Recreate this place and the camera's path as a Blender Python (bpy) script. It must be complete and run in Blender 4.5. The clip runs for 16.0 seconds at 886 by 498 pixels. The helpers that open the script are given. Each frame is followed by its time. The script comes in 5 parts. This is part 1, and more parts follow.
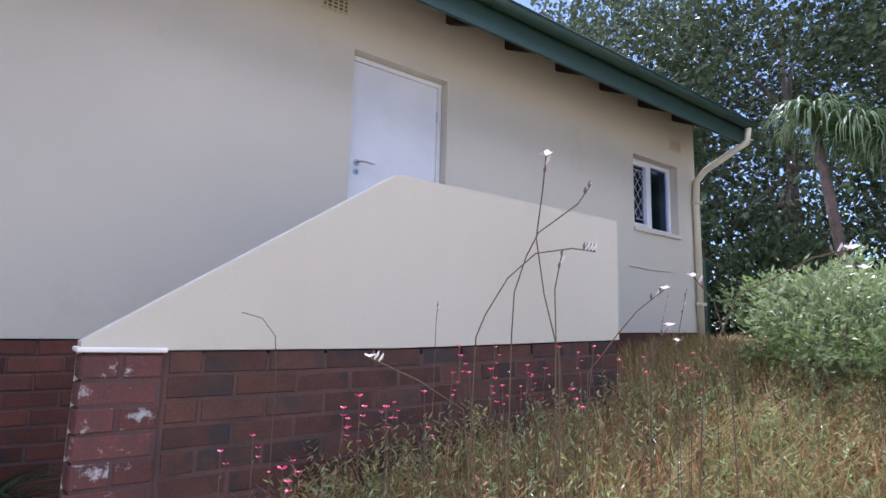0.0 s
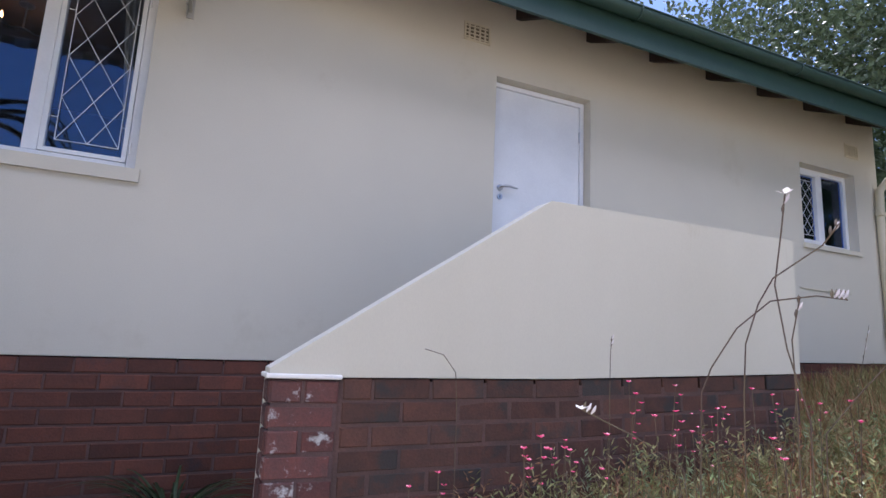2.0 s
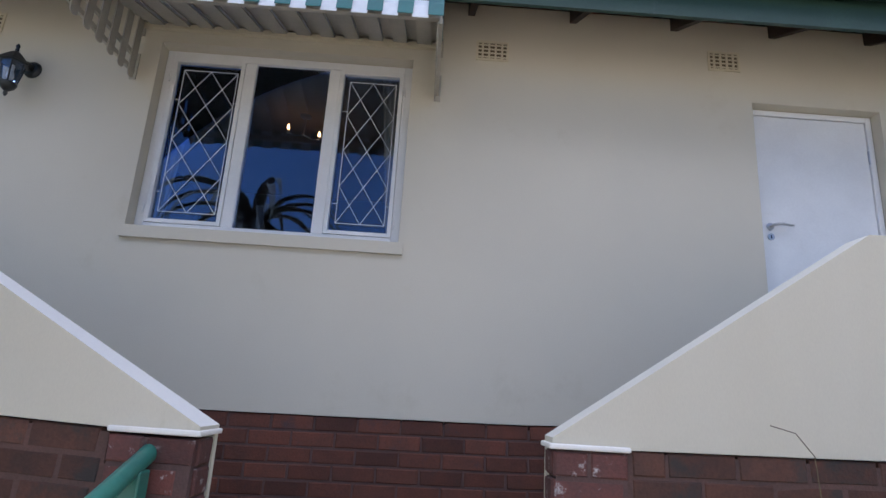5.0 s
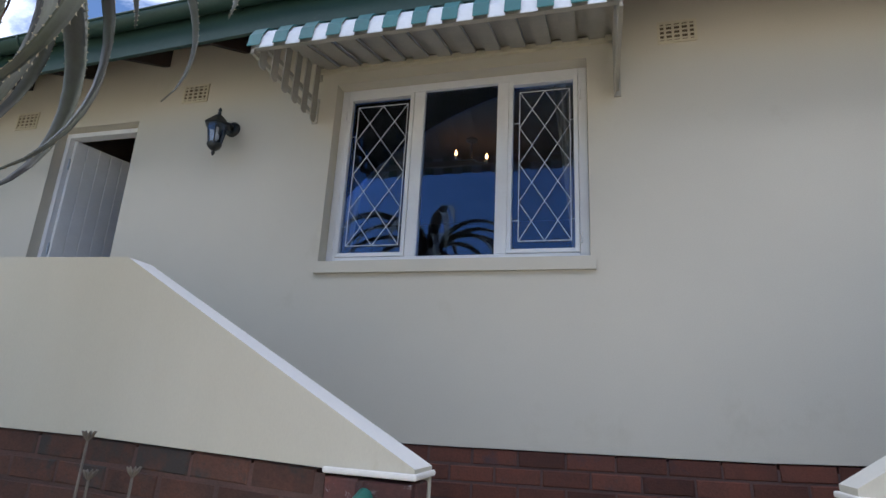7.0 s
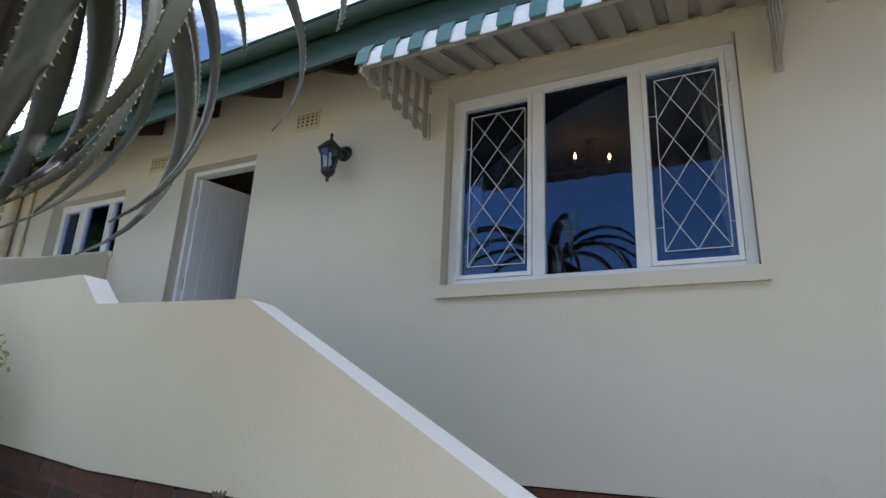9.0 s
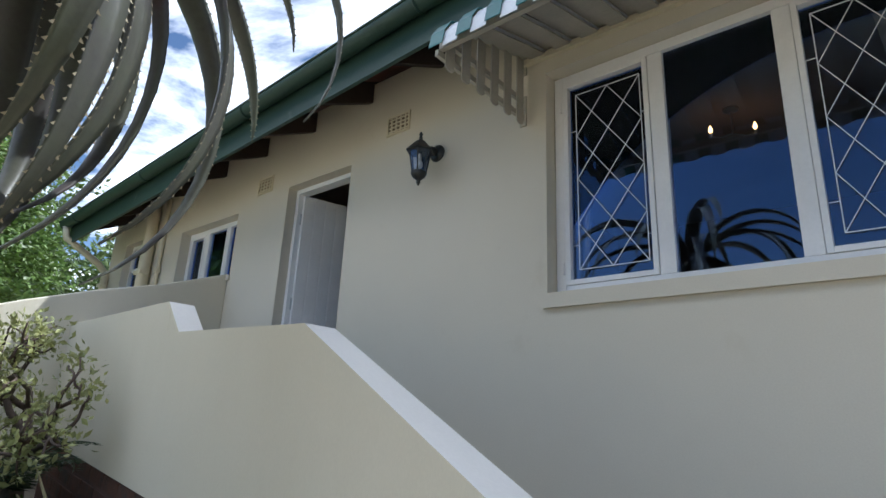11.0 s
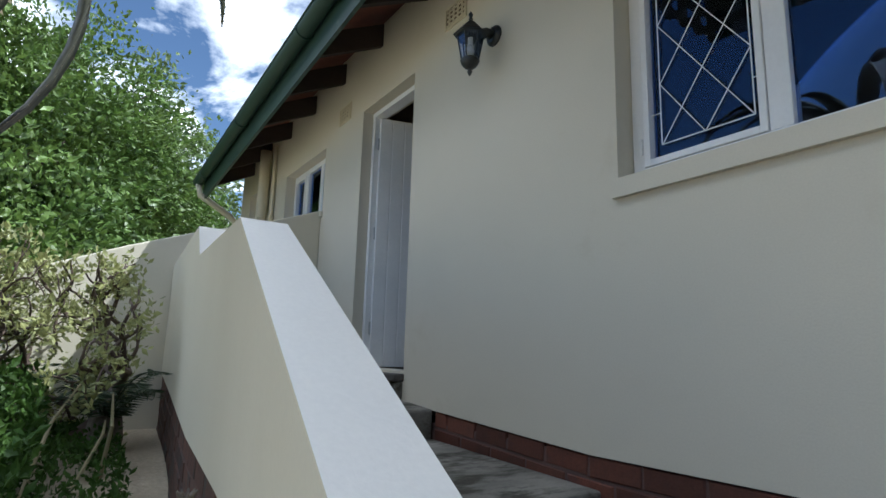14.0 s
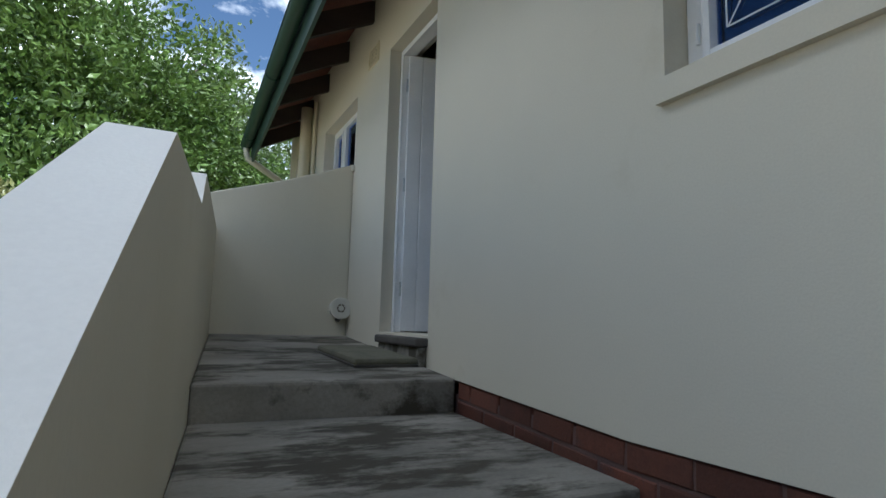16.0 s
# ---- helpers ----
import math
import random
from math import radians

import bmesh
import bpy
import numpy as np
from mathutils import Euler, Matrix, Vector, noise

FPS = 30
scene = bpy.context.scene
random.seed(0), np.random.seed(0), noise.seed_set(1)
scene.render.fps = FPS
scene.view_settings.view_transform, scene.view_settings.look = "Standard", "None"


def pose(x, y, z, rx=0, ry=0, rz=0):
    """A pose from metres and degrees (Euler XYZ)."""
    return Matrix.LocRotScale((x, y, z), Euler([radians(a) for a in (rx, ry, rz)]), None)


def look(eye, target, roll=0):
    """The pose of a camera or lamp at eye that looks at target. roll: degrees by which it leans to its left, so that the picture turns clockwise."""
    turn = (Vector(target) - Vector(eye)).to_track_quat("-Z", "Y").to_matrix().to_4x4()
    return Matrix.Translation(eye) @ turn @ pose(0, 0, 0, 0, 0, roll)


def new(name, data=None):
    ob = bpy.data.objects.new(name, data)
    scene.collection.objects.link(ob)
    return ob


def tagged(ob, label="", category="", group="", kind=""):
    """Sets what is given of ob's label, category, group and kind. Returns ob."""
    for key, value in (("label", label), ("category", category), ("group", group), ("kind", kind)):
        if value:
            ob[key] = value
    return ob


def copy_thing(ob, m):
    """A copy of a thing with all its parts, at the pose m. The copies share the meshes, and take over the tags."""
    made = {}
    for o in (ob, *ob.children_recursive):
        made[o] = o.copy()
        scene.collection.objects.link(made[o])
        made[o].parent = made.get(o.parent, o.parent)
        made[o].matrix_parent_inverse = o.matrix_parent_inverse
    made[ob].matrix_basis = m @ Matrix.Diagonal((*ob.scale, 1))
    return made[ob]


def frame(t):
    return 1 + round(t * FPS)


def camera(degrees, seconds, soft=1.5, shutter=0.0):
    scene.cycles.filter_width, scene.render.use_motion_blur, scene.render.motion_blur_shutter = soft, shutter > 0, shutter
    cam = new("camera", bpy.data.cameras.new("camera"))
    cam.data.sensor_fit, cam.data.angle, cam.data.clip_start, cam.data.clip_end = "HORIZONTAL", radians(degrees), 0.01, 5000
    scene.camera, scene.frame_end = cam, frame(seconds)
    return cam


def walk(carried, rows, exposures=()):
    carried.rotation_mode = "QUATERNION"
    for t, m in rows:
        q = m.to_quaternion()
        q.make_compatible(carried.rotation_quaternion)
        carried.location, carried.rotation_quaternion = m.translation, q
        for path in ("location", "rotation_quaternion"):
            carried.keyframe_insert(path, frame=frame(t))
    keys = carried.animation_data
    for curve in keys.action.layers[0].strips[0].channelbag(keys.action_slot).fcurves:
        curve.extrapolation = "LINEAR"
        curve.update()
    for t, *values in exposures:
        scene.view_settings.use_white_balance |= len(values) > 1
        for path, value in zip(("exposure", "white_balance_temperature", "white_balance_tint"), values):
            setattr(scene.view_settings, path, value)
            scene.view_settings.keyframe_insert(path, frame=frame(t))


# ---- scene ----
cam = camera(75.4, 16.0)
PATH = [
    (0, (1.287, -3.893, 1.812), (2.465, -2.306, 2.115), 1.5),
    (0.5, (1.259, -3.876, 1.821), (2.352, -2.23, 2.129), 1.9),
    (1, (1.234, -3.854, 1.833), (2.228, -2.148, 2.153), 2.2),
    (1.5, (1.205, -3.847, 1.841), (2.098, -2.089, 2.175), 2.4),
    (2, (1.179, -3.812, 1.857), (1.968, -2.008, 2.208), 2.7),
    (2.5, (1.169, -3.817, 1.876), (1.846, -1.972, 2.245), 3.0),
    (3, (1.133, -3.759, 1.884), (1.694, -1.881, 2.284), 3.4),
    (3.5, (1.113, -3.76, 1.88), (1.536, -1.852, 2.308), 3.4),
    (4, (1.064, -3.731, 1.874), (1.367, -1.808, 2.33), 3.6),
    (6.5, (0.916, -3.489, 1.876), (0.529, -1.607, 2.429), 3.0),
    (7, (0.83, -3.395, 1.899), (0.31, -1.545, 2.455), 3.0),
    (7.5, (0.73, -3.303, 1.934), (0.093, -1.491, 2.492), 3.0),
    (8, (0.663, -3.258, 1.98), (-0.052, -1.476, 2.542), 2.8),
    (8.5, (0.631, -3.222, 2.014), (-0.156, -1.472, 2.579), 2.7),
    (11, (0.538, -2.667, 2.181), (-0.713, -1.213, 2.748), 2.6),
    (11.5, (0.48, -2.551, 2.185), (-0.857, -1.176, 2.751), 2.7),
    (12, (0.466, -2.403, 2.171), (-0.945, -1.099, 2.726), 2.7),
    (12.5, (0.492, -2.266, 2.15), (-0.975, -1.008, 2.663), 2.6),
    (13, (0.517, -2.103, 2.14), (-1.005, -0.89, 2.599), 2.3),
    (13.5, (0.54, -1.972, 2.119), (-1.046, -0.826, 2.535), 1.9),
    (14, (0.53, -1.867, 2.11), (-1.116, -0.79, 2.474), 1.6),
    (14.5, (0.455, -1.712, 2.101), (-1.231, -0.69, 2.438), 1.6),
    (15, (0.373, -1.575, 2.082), (-1.352, -0.614, 2.401), 1.6),
    (15.5, (0.328, -1.469, 2.075), (-1.427, -0.549, 2.351), 1.6),
    (16, (0.251, -1.346, 2.084), (-1.541, -0.493, 2.334), 1.6),
]
walk(cam, [(t, look(eye, target, roll)) for t, eye, target, roll in PATH],
     [(0, 0.52, 5380, 25), (4, 0.32, 5350, 21), (8, 0.26, 5520, 13), (12, 0.17, 5560, 9), (16, 0.10, 5560, 6)])

# ---- world, sun and exposure ----
SUN = Vector((0.45, 0.44, 1.0)).normalized()
world = bpy.data.worlds.new("sky")
scene.world = world
world.use_nodes = True
wn = world.node_tree
sky = wn.nodes.new("ShaderNodeTexSky")
sky.sky_type = "NISHITA"
sky.sun_disc = False
sky.sun_elevation = math.asin(SUN.z)
sky.sun_rotation = math.atan2(SUN.x, SUN.y)
sky.air_density, sky.dust_density, sky.ozone_density = 1.0, 0.35, 2.0
wn.links.new(sky.outputs[0], wn.nodes["Background"].inputs[0])
wn.nodes["Background"].inputs[1].default_value = 0.12
sun = new("sun", bpy.data.lights.new("sun", "SUN"))
sun.data.energy, sun.data.angle, sun.data.color = 5.0, radians(0.53), (1.0, 0.95, 0.86)
sun.matrix_world = look(SUN * 60, (0, 0, 0))


# ---- helpers of this scene ----
def thing(name, at=(0, 0, 0), label="", category="", group="", kind="", rz=0):
    e = new(name)
    e.empty_display_size = 0.1
    e.matrix_basis = pose(*at, 0, 0, rz)
    return tagged(e, label, category, group, kind)


def mesh_object(name, verts, faces, material, parent=None, label="", smooth=False, at=None):
    me = bpy.data.meshes.new(name)
    me.from_pydata(verts, [], faces)
    me.update()
    if smooth:
        me.polygons.foreach_set("use_smooth", [True] * len(me.polygons))
    me.materials.append(material)
    ob = new(name, me)
    if at is not None:
        ob.matrix_basis = at
    if parent is not None:
        ob.parent = parent
    return tagged(ob, label)


def part(name, bm, material, parent=None, label="", smooth=False):
    bmesh.ops.recalc_face_normals(bm, faces=bm.faces)
    me = bpy.data.meshes.new(name)
    bm.to_mesh(me)
    bm.free()
    if smooth:
        me.polygons.foreach_set("use_smooth", [True] * len(me.polygons))
    me.materials.append(material)
    ob = new(name, me)
    if parent is not None:
        ob.parent = parent
    return tagged(ob, label)


def structure(ob, label="", category=""):
    return tagged(ob, label, category, "", "structure")


def box(bm, x0, x1, y0, y1, z0, z1, bevel=0.0, m=None):
    g = bmesh.ops.create_cube(bm, size=1.0)
    t = Matrix.LocRotScale(((x0 + x1) / 2, (y0 + y1) / 2, (z0 + z1) / 2), None, (abs(x1 - x0), abs(y1 - y0), abs(z1 - z0)))
    bmesh.ops.transform(bm, matrix=(m @ t) if m else t, verts=g["verts"])
    if bevel:
        edges = list({e for v in g["verts"] for e in v.link_edges})
        bmesh.ops.bevel(bm, geom=edges, offset=bevel, segments=2, profile=0.5, affect="EDGES")
    return bm


def boxes(*specs, bevel=0.0, m=None):
    bm = bmesh.new()
    for s in specs:
        box(bm, *s, bevel=bevel, m=m)
    return bm


def tube(bm, pts, radius, sides=10, ends=True):
    """A round bar along points; radius may be a list."""
    pts = [Vector(p) for p in pts]
    rs = radius if isinstance(radius, (list, tuple)) else [radius] * len(pts)
    rings, side = [], None
    for i, p in enumerate(pts):
        d = (pts[min(i + 1, len(pts) - 1)] - pts[max(i - 1, 0)]).normalized()
        if side is None:
            side = d.cross(Vector((0, 0, 1)) if abs(d.z) < 0.9 else Vector((1, 0, 0))).normalized()
        side = (side - d * side.dot(d)).normalized()
        up = d.cross(side)
        rings.append([bm.verts.new(p + rs[i] * (math.cos(a) * side + math.sin(a) * up)) for a in (2 * math.pi * k / sides for k in range(sides))])
    for a, b in zip(rings, rings[1:]):
        for k in range(sides):
            bm.faces.new((a[k], a[(k + 1) % sides], b[(k + 1) % sides], b[k]))
    if ends:
        bm.faces.new(rings[0][::-1]), bm.faces.new(rings[-1])
    return bm


def tubed(pts, radius, sides=10):
    return tube(bmesh.new(), pts, radius, sides)


def prism(profile, y0, y1, bm=None):
    """An (x, z) outline drawn out from y0 to y1."""
    bm = bm or bmesh.new()
    a = [bm.verts.new((x, y0, z)) for x, z in profile]
    b = [bm.verts.new((x, y1, z)) for x, z in profile]
    n = len(a)
    bm.faces.new(a), bm.faces.new(b[::-1])
    for k in range(n):
        bm.faces.new((a[k], b[k], b[(k + 1) % n], a[(k + 1) % n]))
    return bm


def rounded(ob, width=0.006, segments=2):
    mod = ob.modifiers.new("bevel", "BEVEL")
    mod.width, mod.segments, mod.limit_method, mod.angle_limit = width, segments, "ANGLE", radians(40)
    return ob


def lathe(profile, sides=12, at=(0, 0, 0)):
    """(radius, z) turned about a vertical axis."""
    bm = bmesh.new()
    rings = []
    for r, z in profile:
        rings.append([bm.verts.new((at[0] + r * math.cos(2 * math.pi * k / sides), at[1] + r * math.sin(2 * math.pi * k / sides), at[2] + z)) for k in range(sides)])
    for a, b in zip(rings, rings[1:]):
        for k in range(sides):
            bm.faces.new((a[k], a[(k + 1) % sides], b[(k + 1) % sides], b[k]))
    bm.faces.new(rings[0][::-1]), bm.faces.new(rings[-1])
    return bm


def smooth_step(a, b, x):
    t = min(1.0, max(0.0, (x - a) / (b - a)))
    return t * t * (3 - 2 * t)


# ---- materials ----
def material(name, colour, rough=0.6, second=None, scale=3.0, spread=0.25, grain=60.0, bump=0.15, metal=0.0, specular=0.5,
             stain=None, stain_scale=2.0, stain_at=0.6, random=0.0, island=0.0, stretch=(1, 1, 1), translucent=0.0, bump_depth=0.004, specks=0.0):
    """Two scales of variation, an optional stain, variation from piece to piece, and fine relief."""
    m = bpy.data.materials.new(name)
    m.use_nodes = True
    n, l = m.node_tree.nodes, m.node_tree.links
    b = n["Principled BSDF"]
    b.inputs["Roughness"].default_value, b.inputs["Metallic"].default_value = rough, metal
    b.inputs["Specular IOR Level"].default_value = specular
    co = n.new("ShaderNodeTexCoord")
    mp = n.new("ShaderNodeMapping")
    mp.inputs["Scale"].default_value = stretch
    l.new(co.outputs["Object"], mp.inputs["Vector"])
    if random:
        shift = n.new("ShaderNodeVectorMath")
        shift.operation = "SCALE"
        which = n.new("ShaderNodeObjectInfo")
        shift.inputs[0].default_value = (31.0, 17.0, 23.0)
        l.new(which.outputs["Random"], shift.inputs["Scale"])
        l.new(shift.outputs[0], mp.inputs["Location"])

    def noisy(s, detail=5.0, rough_=0.6):
        t = n.new("ShaderNodeTexNoise")
        t.inputs["Scale"].default_value, t.inputs["Detail"].default_value, t.inputs["Roughness"].default_value = s, detail, rough_
        l.new(mp.outputs[0], t.inputs["Vector"])
        return t.outputs["Fac"]

    def ramp(fac, lo, hi):
        r = n.new("ShaderNodeMapRange")
        r.inputs["From Min"].default_value, r.inputs["From Max"].default_value = lo, hi
        l.new(fac, r.inputs["Value"])
        return r.outputs[0]

    def mix(fac, a, c, mode="MIX"):
        x = n.new("ShaderNodeMix")
        x.data_type, x.blend_type = "RGBA", mode
        for sock, v in ((x.inputs[0], fac), (x.inputs[6], a), (x.inputs[7], c)):
            if isinstance(v, (int, float)):
                sock.default_value = v
            elif isinstance(v, tuple):
                sock.default_value = (*v, 1.0)
            else:
                l.new(v, sock)
        return x.outputs[2]

    second = second or tuple(c * (1 - spread) for c in colour)
    col = mix(ramp(noisy(scale), 0.32, 0.68), colour, second)
    g = n.new("ShaderNodeMapRange")
    fine = noisy(grain, 3.0)
    g.inputs["From Min"].default_value, g.inputs["From Max"].default_value = 0.3, 0.7
    g.inputs["To Min"].default_value, g.inputs["To Max"].default_value = 1 - spread * 0.5, 1 + spread * 0.35
    l.new(fine, g.inputs["Value"])
    grey = n.new("ShaderNodeCombineColor")
    for k in range(3):
        l.new(g.outputs[0], grey.inputs[k])
    col = mix(1.0, col, grey.outputs[0], "MULTIPLY")
    if stain:
        col = mix(ramp(noisy(stain_scale, 8.0, 0.7), stain_at, stain_at + 0.1), col, stain)
    if specks:
        vo = n.new("ShaderNodeTexVoronoi")
        vo.inputs["Scale"].default_value = specks
        l.new(co.outputs["Object"], vo.inputs["Vector"])
        dot = n.new("ShaderNodeMath")
        dot.operation, dot.inputs[1].default_value = "LESS_THAN", 0.020
        l.new(vo.outputs["Distance"], dot.inputs[0])
        col = mix(dot.outputs[0], col, (0.10, 0.08, 0.06))
    for amount, source in ((random, "ShaderNodeObjectInfo"), (island, "ShaderNodeNewGeometry")):
        if amount:
            info = n.new(source)
            r = n.new("ShaderNodeMapRange")
            r.inputs["To Min"].default_value, r.inputs["To Max"].default_value = 1 - amount, 1 + amount
            l.new(info.outputs["Random" if random and source.endswith("Info") else "Random Per Island"], r.inputs["Value"])
            v = n.new("ShaderNodeCombineColor")
            for k in range(3):
                l.new(r.outputs[0], v.inputs[k])
            col = mix(1.0, col, v.outputs[0], "MULTIPLY")
    l.new(col, b.inputs["Base Color"])
    if bump:
        bp = n.new("ShaderNodeBump")
        bp.inputs["Strength"].default_value, bp.inputs["Distance"].default_value = bump, bump_depth
        l.new(fine, bp.inputs["Height"])
        l.new(bp.outputs[0], b.inputs["Normal"])
    if translucent:
        tr = n.new("ShaderNodeBsdfTranslucent")
        l.new(col, tr.inputs["Color"])
        mx = n.new("ShaderNodeMixShader")
        mx.inputs[0].default_value = translucent
        l.new(b.outputs[0], mx.inputs[1]), l.new(tr.outputs[0], mx.inputs[2])
        l.new(mx.outputs[0], n["Material Output"].inputs[0])
    return m


def glass(name, tint=(1, 1, 1), ior=1.5):
    m = bpy.data.materials.new(name)
    m.use_nodes = True
    n, l = m.node_tree.nodes, m.node_tree.links
    n.remove(n["Principled BSDF"])
    clear, shine, mx, fr = n.new("ShaderNodeBsdfTransparent"), n.new("ShaderNodeBsdfGlossy"), n.new("ShaderNodeMixShader"), n.new("ShaderNodeFresnel")
    clear.inputs[0].default_value = (*tint, 1)
    # the gloss is coloured blue to put deep sky into the reflection
    shine.inputs["Color"].default_value = (0.50, 0.66, 1.0, 1.0)
    shine.inputs["Roughness"].default_value = 0.0
    fr.inputs["IOR"].default_value = ior
    l.new(fr.outputs[0], mx.inputs[0]), l.new(clear.outputs[0], mx.inputs[1]), l.new(shine.outputs[0], mx.inputs[2])
    l.new(mx.outputs[0], n["Material Output"].inputs[0])
    return m


def glow(name, colour, strength):
    m = bpy.data.materials.new(name)
    m.use_nodes = True
    b = m.node_tree.nodes["Principled BSDF"]
    b.inputs["Base Color"].default_value = (*colour, 1)
    b.inputs["Emission Color"].default_value, b.inputs["Emission Strength"].default_value = (*colour, 1), strength
    return m


PLASTER = material("cream_plaster", (0.64, 0.595, 0.485), 0.72, (0.605, 0.565, 0.465), 0.9, 0.07, 140.0, 0.16, specular=0.35,
                   stain=(0.585, 0.54, 0.43), stain_scale=1.4, stain_at=0.58)
PARAPET = material("parapet_plaster", (0.65, 0.605, 0.485), 0.7, (0.61, 0.565, 0.445), 0.8, 0.06, 140.0, 0.12, specular=0.35,
                   stain=(0.53, 0.475, 0.335), stain_scale=1.1, stain_at=0.62, stretch=(1.6, 1.6, 0.5), specks=3.2)
# white coping paint, lifted further to hold cloud light falling from above
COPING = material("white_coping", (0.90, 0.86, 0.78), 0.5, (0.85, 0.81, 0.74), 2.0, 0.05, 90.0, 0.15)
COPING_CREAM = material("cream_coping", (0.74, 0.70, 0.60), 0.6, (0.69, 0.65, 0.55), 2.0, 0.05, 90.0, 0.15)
BRICK = material("red_brick", (0.132, 0.042, 0.024), 0.8, (0.088, 0.034, 0.022), 7.0, 0.30, 90.0, 0.5, random=0.36,
                 stain=(0.06, 0.035, 0.035), stain_scale=2.4, stain_at=0.57)
BRICK_DARK = material("stained_brick", (0.120, 0.050, 0.031), 0.85, (0.068, 0.036, 0.026), 7.0, 0.30, 90.0, 0.6, random=0.22,
                      stain=(0.050, 0.040, 0.034), stain_scale=3.0, stain_at=0.50)
BRICK_FLAKED = material("flaked_brick", (0.145, 0.047, 0.035), 0.8, (0.08, 0.04, 0.035), 8.0, 0.3, 90.0, 0.6, random=0.3,
                        stain=(0.50, 0.48, 0.45), stain_scale=14.0, stain_at=0.575)
MORTAR_DARK = material("dark_mortar", (0.135, 0.072, 0.056), 0.9, (0.075, 0.048, 0.04), 5.0, 0.3, 120.0, 0.5)
MORTAR = material("mortar", (0.125, 0.070, 0.058), 0.9, (0.08, 0.05, 0.045), 5.0, 0.3, 120.0, 0.5)
CONCRETE = material("stained_concrete", (0.33, 0.305, 0.265), 0.85, (0.16, 0.15, 0.128), 1.6, 0.25, 70.0, 0.35,
                    stain=(0.058, 0.051, 0.036), stain_scale=2.0, stain_at=0.475, stretch=(2.2, 0.8, 1.0))
SLATE = material("dark_threshold", (0.10, 0.09, 0.08), 0.7, (0.06, 0.055, 0.05), 6.0, 0.2, 80.0, 0.3)
WHITE_PAINT = material("white_gloss_paint", (0.82, 0.82, 0.82), 0.32, (0.76, 0.76, 0.76), 4.0, 0.05, 60.0, 0.05)
GREEN_PAINT = material("green_gutter_paint", (0.030, 0.066, 0.050), 0.5, (0.024, 0.054, 0.041), 3.0, 0.18, 50.0, 0.08,
                       stain=(0.07, 0.10, 0.085), stain_scale=3.0, stain_at=0.62)
RAIL_GREEN = material("green_rail_paint", (0.045, 0.20, 0.145), 0.35, (0.035, 0.15, 0.115), 5.0, 0.15, 50.0, 0.1)
CREAM_METAL = material("cream_metal", (0.66, 0.60, 0.44), 0.5, (0.60, 0.55, 0.41), 4.0, 0.08, 60.0, 0.08)
AWNING_TEAL = material("teal_awning_metal", (0.035, 0.17, 0.165), 0.4, (0.03, 0.13, 0.13), 4.0, 0.15, 40.0, 0.05)
AWNING_WHITE = material("white_awning_metal", (0.80, 0.82, 0.84), 0.4, (0.72, 0.74, 0.76), 4.0, 0.08, 40.0, 0.05)
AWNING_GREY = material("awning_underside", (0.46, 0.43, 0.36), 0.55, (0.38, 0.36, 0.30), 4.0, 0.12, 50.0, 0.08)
RAFTER = material("dark_rafter_timber", (0.055, 0.038, 0.030), 0.8, (0.030, 0.022, 0.018), 5.0, 0.3, 40.0, 0.4, stretch=(1, 0.2, 1))
ROOF_TILE = material("clay_roof_tile", (0.24, 0.085, 0.055), 0.85, (0.13, 0.055, 0.04), 3.0, 0.3, 60.0, 0.4)
BLACK_IRON = material("black_lantern_metal", (0.018, 0.02, 0.02), 0.35, (0.03, 0.033, 0.032), 20.0, 0.2, 80.0, 0.15)
STEEL = material("brushed_steel", (0.55, 0.55, 0.56), 0.28, None, 8.0, 0.1, 80.0, 0.05, metal=1.0)
RUBBER = material("door_mat_bristle", (0.17, 0.16, 0.115), 0.95, (0.11, 0.11, 0.08), 8.0, 0.3, 160.0, 1.0)
PLASTIC = material("white_pipe_plastic", (0.70, 0.68, 0.60), 0.4, None, 6.0, 0.08, 40.0, 0.05)
VENT_HOLE = material("vent_shadow_clay", (0.15, 0.12, 0.08), 0.9, None, 6.0, 0.2, 40.0, 0.0)
DARK = material("dark_void", (0.01, 0.01, 0.01), 0.9, None, 6.0, 0.2, 40.0, 0.0)
# soil made paler than earth so it bounces warm light onto the house
SOIL = material("pale_bounce_soil", (0.52, 0.44, 0.32), 0.95, (0.42, 0.35, 0.25), 1.3, 0.3, 40.0, 0.8,
                stain=(0.22, 0.19, 0.09), stain_scale=0.9, stain_at=0.58, bump_depth=0.02)
# ROOM_WALL and ROOM_FLOOR hold the gloom of the unlit rooms in their colour
ROOM_WALL = material("room_wall_dimmed", (0.07, 0.05, 0.04), 0.8, (0.05, 0.04, 0.03), 2.0, 0.1, 60.0, 0.05)
HALL_WALL = material("hall_wall_paint", (0.55, 0.49, 0.41), 0.8, (0.50, 0.45, 0.37), 2.0, 0.08, 60.0, 0.05)
ROOM_CEILING = material("room_ceiling_board", (0.42, 0.33, 0.25), 0.8, (0.36, 0.28, 0.21), 2.0, 0.1, 60.0, 0.05)
ROOM_FLOOR = material("room_floor_wood_dimmed", (0.05, 0.03, 0.02), 0.6, (0.035, 0.022, 0.015), 3.0, 0.2, 40.0, 0.1, stretch=(0.3, 2, 1))
CURTAIN = material("beige_curtain", (0.50, 0.45, 0.35), 0.9, (0.40, 0.36, 0.28), 12.0, 0.15, 200.0, 0.2, stretch=(3, 3, 0.3))
PANE = glass("window_glass", (0.88, 0.90, 0.92), 1.85)
